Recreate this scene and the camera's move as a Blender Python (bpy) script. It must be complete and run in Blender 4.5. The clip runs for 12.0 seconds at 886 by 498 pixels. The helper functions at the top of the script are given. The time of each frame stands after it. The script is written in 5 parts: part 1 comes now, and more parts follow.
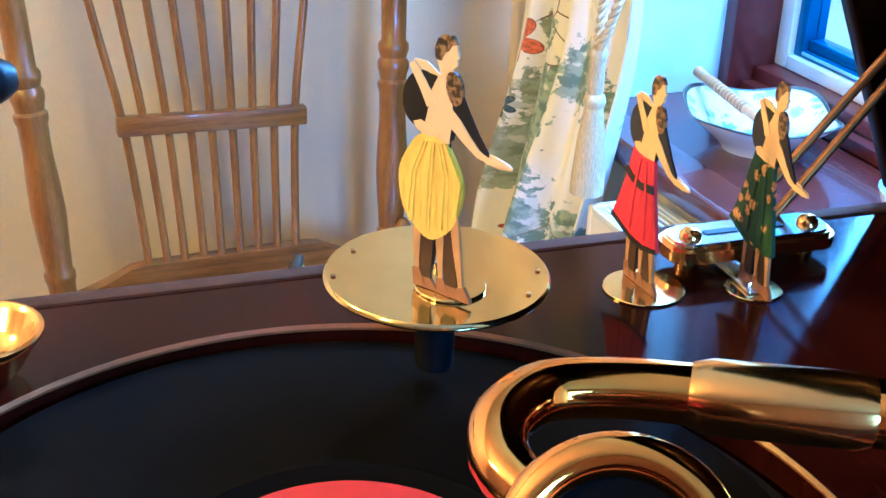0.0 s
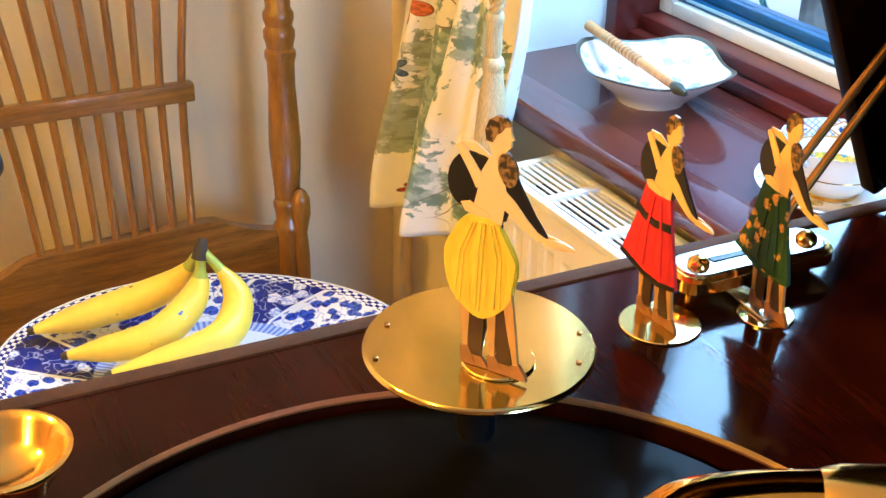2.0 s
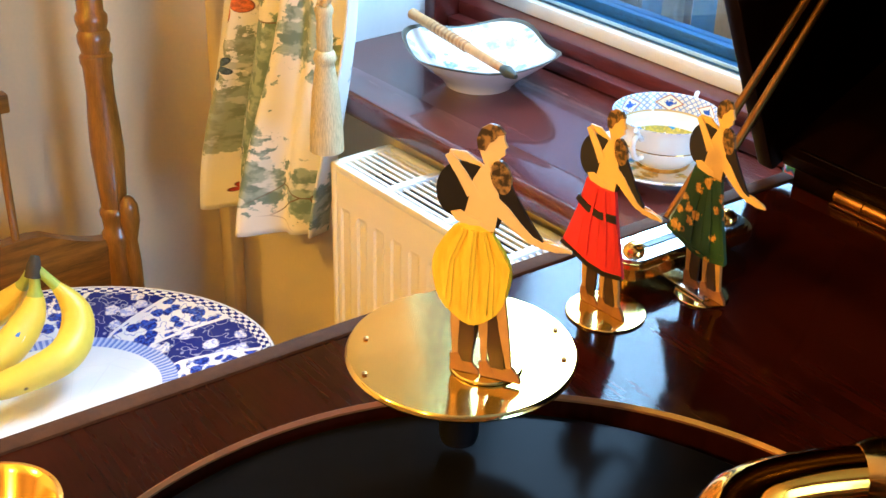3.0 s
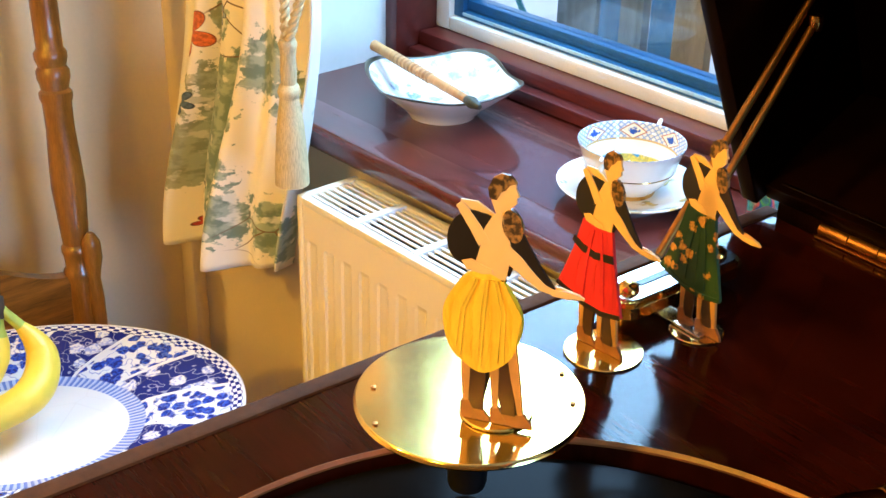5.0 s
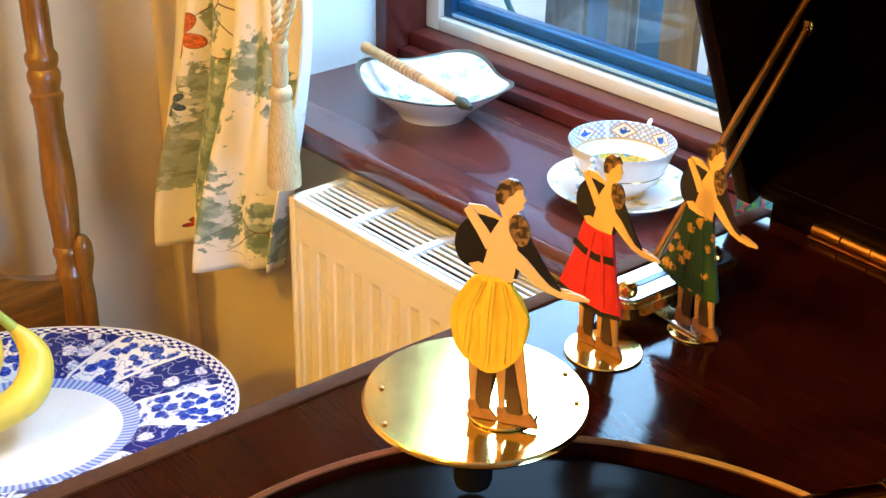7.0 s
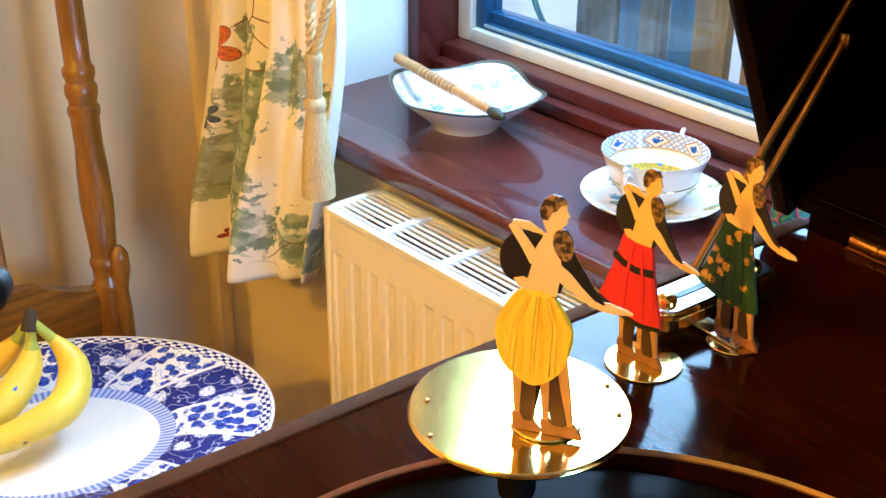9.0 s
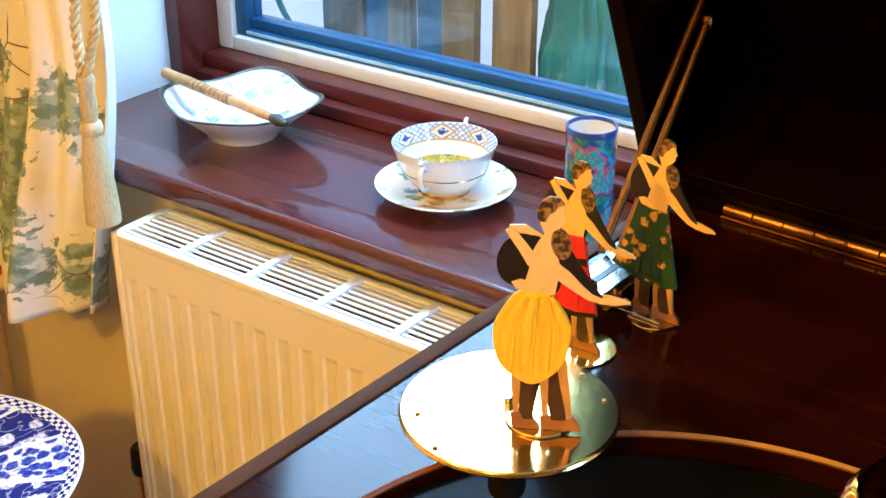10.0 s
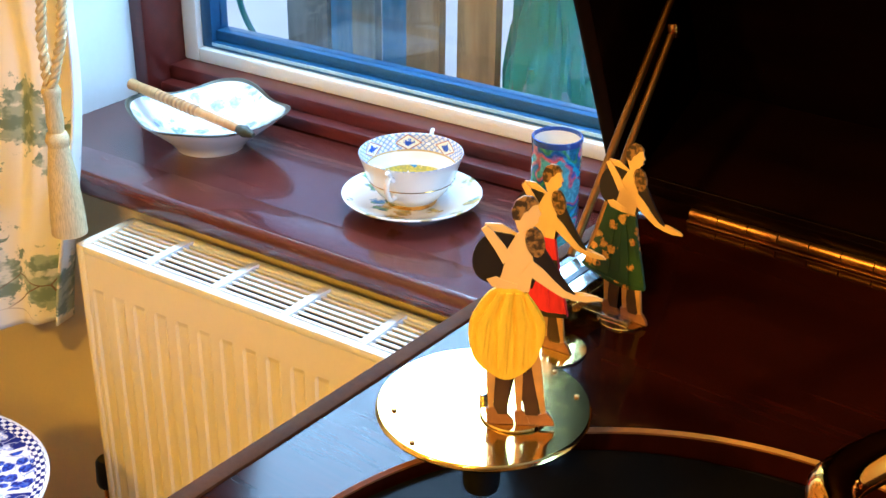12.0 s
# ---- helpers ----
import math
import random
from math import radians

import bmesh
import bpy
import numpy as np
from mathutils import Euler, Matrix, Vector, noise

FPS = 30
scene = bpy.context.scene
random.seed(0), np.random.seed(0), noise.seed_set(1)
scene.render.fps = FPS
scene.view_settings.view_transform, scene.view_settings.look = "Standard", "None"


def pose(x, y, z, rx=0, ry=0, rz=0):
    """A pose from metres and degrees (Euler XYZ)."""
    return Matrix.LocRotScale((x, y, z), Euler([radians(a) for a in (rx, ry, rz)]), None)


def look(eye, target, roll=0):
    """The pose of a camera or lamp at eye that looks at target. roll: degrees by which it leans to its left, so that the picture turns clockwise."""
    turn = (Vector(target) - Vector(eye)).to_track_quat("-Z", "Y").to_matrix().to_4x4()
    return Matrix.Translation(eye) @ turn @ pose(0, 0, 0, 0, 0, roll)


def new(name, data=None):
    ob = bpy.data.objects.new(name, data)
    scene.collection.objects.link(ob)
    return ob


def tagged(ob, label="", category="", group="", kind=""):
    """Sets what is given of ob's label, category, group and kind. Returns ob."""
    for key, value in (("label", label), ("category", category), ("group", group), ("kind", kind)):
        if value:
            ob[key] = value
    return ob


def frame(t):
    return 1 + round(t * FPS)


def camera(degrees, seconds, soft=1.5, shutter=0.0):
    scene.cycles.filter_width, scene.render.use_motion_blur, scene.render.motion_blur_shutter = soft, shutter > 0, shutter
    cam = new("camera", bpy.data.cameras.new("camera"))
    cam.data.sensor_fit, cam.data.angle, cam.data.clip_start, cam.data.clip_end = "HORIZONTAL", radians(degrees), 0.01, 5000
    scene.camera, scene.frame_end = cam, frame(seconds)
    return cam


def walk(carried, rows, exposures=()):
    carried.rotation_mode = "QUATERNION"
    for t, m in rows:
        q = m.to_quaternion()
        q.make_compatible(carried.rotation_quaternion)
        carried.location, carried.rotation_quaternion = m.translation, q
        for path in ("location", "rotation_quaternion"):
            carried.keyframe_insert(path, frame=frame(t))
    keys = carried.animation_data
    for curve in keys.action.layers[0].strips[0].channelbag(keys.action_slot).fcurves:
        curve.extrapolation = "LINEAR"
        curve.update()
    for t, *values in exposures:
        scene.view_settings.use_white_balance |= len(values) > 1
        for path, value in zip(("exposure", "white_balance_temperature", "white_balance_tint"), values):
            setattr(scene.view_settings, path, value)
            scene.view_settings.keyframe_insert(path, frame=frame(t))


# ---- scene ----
cam = camera(38.63, 12.0)
PATH = [
    (0, (0.4307, -0.1208, 1.5377), (-0.4026, 0.2265, 1.1075), 2.17),
    (0.5, (0.4062, -0.1453, 1.5404), (-0.3963, 0.2621, 1.1044), 2.34),
    (1, (0.3914, -0.1553, 1.5472), (-0.3856, 0.2916, 1.1040), 2.53),
    (1.5, (0.3906, -0.1498, 1.5558), (-0.3888, 0.2731, 1.0936), 1.76),
    (2, (0.3833, -0.1547, 1.5660), (-0.3841, 0.2796, 1.0942), 1.09),
    (2.5, (0.3636, -0.1734, 1.5673), (-0.3490, 0.3398, 1.0889), 1.41),
    (3, (0.3528, -0.1947, 1.5707), (-0.3228, 0.3664, 1.0925), 1.48),
    (5, (0.3411, -0.2045, 1.5761), (-0.3188, 0.3898, 1.1164), 1.39),
    (5.5, (0.3385, -0.2051, 1.5753), (-0.3194, 0.3920, 1.1163), 1.32),
    (6, (0.3386, -0.2039, 1.5752), (-0.3166, 0.3964, 1.1164), 1.20),
    (6.5, (0.3423, -0.2078, 1.5773), (-0.3099, 0.3942, 1.1165), 1.34),
    (8.5, (0.3406, -0.2202, 1.5866), (-0.3215, 0.3758, 1.1324), 1.29),
    (9, (0.3430, -0.2195, 1.5852), (-0.3278, 0.3665, 1.1306), 0.48),
    (9.5, (0.3168, -0.2418, 1.5868), (-0.2791, 0.4226, 1.1357), 0.38),
    (10, (0.2903, -0.2675, 1.5895), (-0.2267, 0.4573, 1.1341), 0.00),
    (10.5, (0.2857, -0.2709, 1.5866), (-0.2120, 0.4653, 1.1281), 0.57),
    (11, (0.2938, -0.2707, 1.5887), (-0.1983, 0.4692, 1.1301), 1.79),
    (11.5, (0.2943, -0.2717, 1.5901), (-0.2005, 0.4697, 1.1368), 1.06),
    (12, (0.2927, -0.2775, 1.5894), (-0.2034, 0.4679, 1.1440), 0.66),
]
walk(cam, [(t, look(e, g, r)) for t, e, g, r in PATH], [(0, -0.06, 3780, 10), (0.8, -0.10, 4350, 10), (2.0, -0.18, 5400, 10), (3.0, -0.30, 5600, 10), (8.5, -0.35, 5700, 10), (12, -0.45, 5500, 10)])

# ---- world and light ----
world = bpy.data.worlds.new("world")
scene.world = world
world.use_nodes = True
wn = world.node_tree
sky = wn.nodes.new("ShaderNodeTexSky")
sky.sky_type, sky.sun_disc = "NISHITA", False
sky.sun_elevation, sky.sun_rotation = radians(38), radians(150)
wn.links.new(sky.outputs[0], wn.nodes["Background"].inputs[0])
wn.nodes["Background"].inputs[1].default_value = 0.5


def lamp(name, kind, place, power, colour, **more):
    data = bpy.data.lights.new(name, kind)
    data.energy, data.color = power, colour
    for key, value in more.items():
        if key == "radius":
            data.shadow_soft_size = value
        if key == "size":
            data.shape, data.size, data.size_y = "RECTANGLE", *value
        if key == "angle":
            data.angle = radians(value)
    ob = new(name, data)
    ob.matrix_world = place
    return ob


lamp("sun", "SUN", look((0, 0, 5), (-1.0, 1.8, 0)), 2.5, (1.0, 0.96, 0.9), angle=12)
# daylight through the upper part of the window
lamp("window_daylight", "AREA", look((-0.52, 1.0, 2.10), (-0.42, 0.0, 1.76)), 60, (0.46, 0.74, 1.0), size=(0.66, 0.66))
# daylight through the second window, in the east wall
lamp("east_window_daylight", "AREA", look((2.66, 0.25, 1.6), (-1.3, 0.10, 1.25)), 72, (0.28, 0.58, 1.0), size=(0.8, 1.15))
# warm room lamps under the ceiling behind the gramophone
lamp("room_lamp", "POINT", pose(-0.45, -1.45, 2.2), 128, (1.0, 0.52, 0.020), radius=0.06)
lamp("second_room_lamp", "POINT", pose(0.45, -1.15, 2.1), 66, (1.0, 0.52, 0.022), radius=0.06)


# ---- materials ----
def material(name, colour, rough=0.5, metal=0.0, dark=0.75, scale=30.0, bump=0.05, coat=0.0, stretch=(1, 1, 1), fine=200.0, contrast=0.5, spec=0.5, sheen=0.0):
    """A surface with colour variation at two scales and fine relief."""
    m = bpy.data.materials.new(name)
    m.use_nodes = True
    nt = m.node_tree
    b = nt.nodes["Principled BSDF"]
    co = nt.nodes.new("ShaderNodeTexCoord")
    mp = nt.nodes.new("ShaderNodeMapping")
    mp.inputs["Scale"].default_value = stretch
    nt.links.new(co.outputs["Object"], mp.inputs["Vector"])
    n1 = nt.nodes.new("ShaderNodeTexNoise")
    n1.inputs["Scale"].default_value, n1.inputs["Detail"].default_value = scale, 6
    n2 = nt.nodes.new("ShaderNodeTexNoise")
    n2.inputs["Scale"].default_value, n2.inputs["Detail"].default_value = fine, 3
    for n in (n1, n2):
        nt.links.new(mp.outputs[0], n.inputs["Vector"])
    mx = nt.nodes.new("ShaderNodeMixRGB")
    mx.inputs[0].default_value = 0.35
    nt.links.new(n1.outputs[0], mx.inputs[1])
    nt.links.new(n2.outputs[0], mx.inputs[2])
    ramp = nt.nodes.new("ShaderNodeValToRGB")
    ramp.color_ramp.elements[0].position, ramp.color_ramp.elements[1].position = 0.5 - contrast / 2 + 0.1, 0.5 + contrast / 2 - 0.1
    ramp.color_ramp.elements[0].color = (*[c * dark for c in colour], 1)
    ramp.color_ramp.elements[1].color = (*colour, 1)
    nt.links.new(mx.outputs[0], ramp.inputs[0])
    nt.links.new(ramp.outputs[0], b.inputs["Base Color"])
    rr = nt.nodes.new("ShaderNodeMapRange")
    rr.inputs["To Min"].default_value, rr.inputs["To Max"].default_value = rough * 0.8, min(1.0, rough * 1.2)
    nt.links.new(mx.outputs[0], rr.inputs[0])
    nt.links.new(rr.outputs[0], b.inputs["Roughness"])
    b.inputs["Metallic"].default_value = metal
    b.inputs["Coat Weight"].default_value = coat
    b.inputs["Coat Roughness"].default_value = 0.04
    b.inputs["Specular IOR Level"].default_value = spec
    b.inputs["Sheen Weight"].default_value = sheen
    if bump:
        bp = nt.nodes.new("ShaderNodeBump")
        bp.inputs["Strength"].default_value, bp.inputs["Distance"].default_value = bump, 0.002
        nt.links.new(mx.outputs[0], bp.inputs["Height"])
        nt.links.new(bp.outputs[0], b.inputs["Normal"])
    return m


M = {}
M["plaster"] = material("cream_plaster", (0.75, 0.60, 0.37), 0.85, scale=6, dark=0.93, bump=0.15, fine=160)
M["reveal"] = material("white_reveal_paint", (0.82, 0.82, 0.80), 0.6, scale=8, dark=0.95, bump=0.1, fine=140)
# unseen ceiling, its colour lowered so polished wood mirrors less of it
M["ceiling"] = material("dimmed_ceiling", (0.40, 0.36, 0.32), 0.8, scale=6, dark=0.95, bump=0.1)
# unseen far walls, coloured dark brown to cut bounce and reflections on the deck
M["dimmed_far_wall"] = material("darkened_unseen_wall", (0.20, 0.13, 0.08), 0.85, scale=6, dark=0.85, bump=0.15, fine=160)
M["carpet"] = material("brown_carpet", (0.22, 0.12, 0.06), 0.95, scale=20, bump=0.6, fine=600)
M["sill"] = material("mahogany_sill", (0.10, 0.014, 0.008), 0.26, scale=5, stretch=(1, 14, 14), dark=0.55, bump=0.05, fine=60, coat=0.5, spec=0.5)
M["frame"] = material("mahogany_frame", (0.115, 0.016, 0.011), 0.35, scale=6, stretch=(1, 10, 10), dark=0.6, bump=0.06, fine=60, coat=0.25)
M["white_plastic"] = material("white_sash", (0.80, 0.78, 0.74), 0.35, scale=10, dark=0.95, bump=0.02)
M["gasket"] = material("blue_grey_gasket", (0.02, 0.10, 0.24), 0.4, scale=20, dark=0.7, bump=0.02)
M["pale_bead"] = material("pale_blue_seal", (0.45, 0.68, 0.82), 0.35, scale=20, dark=0.8, bump=0.02)
M["radiator"] = material("radiator_enamel", (0.82, 0.73, 0.54), 0.35, scale=9, dark=0.96, bump=0.02)
M["grille"] = material("white_grille", (0.82, 0.80, 0.77), 0.35, scale=9, dark=0.95, bump=0.02)
# near-black colour puts the shade between the grille slats into the convector
M["gap_shade"] = material("shade_dark_convector", (0.03, 0.027, 0.024), 0.7, scale=9, bump=0.02)
M["deck"] = material("polished_mahogany", (0.028, 0.0040, 0.0015), 0.10, scale=4, stretch=(1, 12, 1), dark=0.45, bump=0.015, fine=50, coat=0.0, spec=0.10)
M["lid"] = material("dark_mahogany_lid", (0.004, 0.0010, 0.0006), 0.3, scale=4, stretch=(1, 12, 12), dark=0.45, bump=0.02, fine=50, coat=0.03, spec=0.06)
M["rim"] = material("light_cut_edge", (0.30, 0.105, 0.022), 0.4, scale=20, stretch=(1, 1, 1), dark=0.6, bump=0.05, coat=0.3)
M["edge"] = material("worn_brown_edge", (0.080, 0.032, 0.011), 0.85, scale=60, dark=0.55, bump=0.3, fine=400, spec=0.12)
M["brass"] = material("polished_brass", (0.88, 0.38, 0.035), 0.09, metal=1.0, scale=30, dark=0.85, bump=0.015)
M["brass_sheet"] = material("brass_sheet", (0.76, 0.56, 0.18), 0.13, metal=1.0, scale=14, dark=0.82, bump=0.06, fine=90)
M["old_brass"] = material("aged_brass", (0.46, 0.21, 0.05), 0.36, metal=1.0, scale=40, dark=0.6, bump=0.03)
M["gold"] = material("gold_plate", (0.92, 0.50, 0.10), 0.16, metal=1.0, scale=30, dark=0.85, bump=0.015)
M["nickel"] = material("nickel_plate", (0.80, 0.79, 0.76), 0.14, metal=1.0, scale=40, dark=0.85, bump=0.02)
M["steel"] = material("bright_strip", (0.82, 0.82, 0.80), 0.2, metal=1.0, scale=40, dark=0.9, bump=0.02)
M["black"] = material("black_enamel", (0.006, 0.005, 0.005), 0.4, scale=40, dark=0.6, bump=0.02, spec=0.25)
M["shellac"] = material("black_shellac", (0.005, 0.0045, 0.004), 0.13, scale=40, dark=0.7, bump=0.0, spec=0.06)
M["label_red"] = material("red_paper_label", (0.60, 0.022, 0.004), 0.6, scale=40, dark=0.85, bump=0.03)
M["label_ink"] = material("dark_label_ink", (0.08, 0.01, 0.01), 0.6, bump=0)
M["oak"] = material("golden_oak", (0.31, 0.130, 0.016), 0.32, scale=7, stretch=(9, 9, 1), dark=0.5, bump=0.06, fine=70, coat=0.5)
M["oak_board"] = material("golden_oak_board", (0.31, 0.130, 0.016), 0.34, scale=7, stretch=(9, 1, 14), dark=0.36, bump=0.06, fine=60, coat=0.5)
M["dark_wood"] = material("dark_table_wood", (0.12, 0.05, 0.022), 0.35, scale=8, stretch=(1, 9, 1), dark=0.5, coat=0.3)
M["china"] = material("white_china", (0.82, 0.80, 0.76), 0.12, scale=9, dark=0.97, bump=0.01, coat=0.5)
M["china_gold"] = material("gilt_line", (0.75, 0.45, 0.12), 0.2, metal=1.0, bump=0)
M["bowl_line"] = material("dark_rim_line", (0.09, 0.085, 0.06), 0.3, bump=0)
M["bamboo"] = material("bamboo_cane", (0.55, 0.29, 0.11), 0.45, scale=30, stretch=(6, 1, 1), dark=0.7, bump=0.1)
M["cord"] = material("cane_binding", (0.42, 0.22, 0.09), 0.7, scale=60, dark=0.6, bump=0.2)
M["brush_tip"] = material("dark_brush_tip", (0.05, 0.06, 0.045), 0.5, scale=60, dark=0.5, bump=0.2)
M["banana"] = material("ripe_banana_skin", (0.82, 0.60, 0.055), 0.42, scale=14, dark=0.86, bump=0.05, fine=80)
M["banana_green"] = material("greenish_banana_neck", (0.40, 0.46, 0.06), 0.45, scale=20, dark=0.8, bump=0.05)
M["banana_tip"] = material("brown_banana_tip", (0.05, 0.035, 0.02), 0.8, scale=60, bump=0.3)
M["sticker"] = material("blue_sticker", (0.05, 0.16, 0.5), 0.4, bump=0)
M["sticker_white"] = material("white_sticker", (0.85, 0.85, 0.85), 0.4, bump=0)
M["skin"] = material("painted_flesh", (0.76, 0.48, 0.17), 0.45, scale=60, dark=0.92, bump=0.0)
M["hair"] = material("painted_curled_hair", (0.30, 0.15, 0.035), 0.5, scale=420, dark=0.12, bump=0.1, fine=700, contrast=0.3)
M["trouser"] = material("painted_brown_trousers", (0.055, 0.022, 0.010), 0.5, scale=160, dark=0.5, bump=0.0)
M["suit"] = material("painted_black_suit", (0.012, 0.008, 0.006), 0.45, scale=60, dark=0.6, bump=0.0)
M["red_cloth"] = material("red_skirt", (0.72, 0.018, 0.012), 0.6, scale=40, stretch=(5, 5, 1), dark=0.7, bump=0.1)
M["yellow_cloth"] = material("yellow_silk_skirt", (0.92, 0.58, 0.012), 0.5, scale=60, stretch=(3, 3, 0.6), dark=0.72, bump=0.3)
M["stocking"] = material("painted_tan_stocking", (0.56, 0.29, 0.075), 0.4, scale=90, dark=0.6, bump=0)
M["brown_leg"] = material("painted_brown_leg", (0.30, 0.12, 0.035), 0.4, scale=90, dark=0.6, bump=0)
M["fringe"] = material("cream_silk_fringe", (0.72, 0.56, 0.30), 0.6, scale=200, stretch=(8, 8, 0.3), dark=0.6, bump=0.4)
M["pipe"] = material("painted_pipe", (0.66, 0.50, 0.33), 0.5, scale=20, dark=0.9)
M["patio"] = material("pale_patio", (0.62, 0.62, 0.60), 0.9, scale=3, dark=0.75, bump=0.3)
M["teal"] = material("teal_plastic", (0.02, 0.26, 0.28), 0.35, scale=6, dark=0.5, bump=0.3)
M["grey_board"] = material("grey_weathered_board", (0.24, 0.27, 0.29), 0.7, scale=5, stretch=(9, 9, 1), dark=0.5, bump=0.3, fine=70)
M["blue_board"] = material("faded_blue_board", (0.08, 0.26, 0.56), 0.6, scale=5, stretch=(9, 9, 1), dark=0.45, bump=0.3, fine=70)
M["tan_board"] = material("tan_timber_board", (0.40, 0.27, 0.15), 0.7, scale=5, stretch=(9, 9, 1), dark=0.5, bump=0.3, fine=70)
M["dark_board"] = material("dark_brown_board", (0.10, 0.055, 0.03), 0.7, scale=5, stretch=(9, 9, 1), dark=0.5, bump=0.3, fine=70)
M["film"] = material("pale_blue_plastic_film", (0.40, 0.60, 0.80), 0.25, scale=24, dark=0.45, bump=0.3, fine=120)


def nodes_of(m):
    return m.node_tree, m.node_tree.nodes["Principled BSDF"]


def maths(nt, op, a, b=None, c=None):
    n = nt.nodes.new("ShaderNodeMath")
    n.operation = op
    for i, v in enumerate((a, b, c)):
        if v is None:
            continue
        if isinstance(v, (int, float)):
            n.inputs[i].default_value = v
        else:
            nt.links.new(v, n.inputs[i])
    return n.outputs[0]


def blend(nt, fac, a, b):
    n = nt.nodes.new("ShaderNodeMixRGB")
    for i, v in enumerate((fac, a, b)):
        if isinstance(v, (int, float)):
            n.inputs[i].default_value = v
        elif isinstance(v, tuple):
            n.inputs[i].default_value = (*v, 1)
        else:
            nt.links.new(v, n.inputs[i])
    return n.outputs[0]


def noise_of(nt, vec, scale, detail=3.0, rough=0.5):
    n = nt.nodes.new("ShaderNodeTexNoise")
    n.inputs["Scale"].default_value, n.inputs["Detail"].default_value, n.inputs["Roughness"].default_value = scale, detail, rough
    nt.links.new(vec, n.inputs["Vector"])
    return n.outputs[0]


def cells_of(nt, vec, scale, feature="F1"):
    n = nt.nodes.new("ShaderNodeTexVoronoi")
    n.feature = feature
    n.inputs["Scale"].default_value = scale
    nt.links.new(vec, n.inputs["Vector"])
    return n.outputs[0]


def step(nt, value, at, soft=0.02):
    n = nt.nodes.new("ShaderNodeMapRange")
    n.inputs["From Min"].default_value, n.inputs["From Max"].default_value = at - soft, at + soft
    nt.links.new(value, n.inputs[0])
    return n.outputs[0]


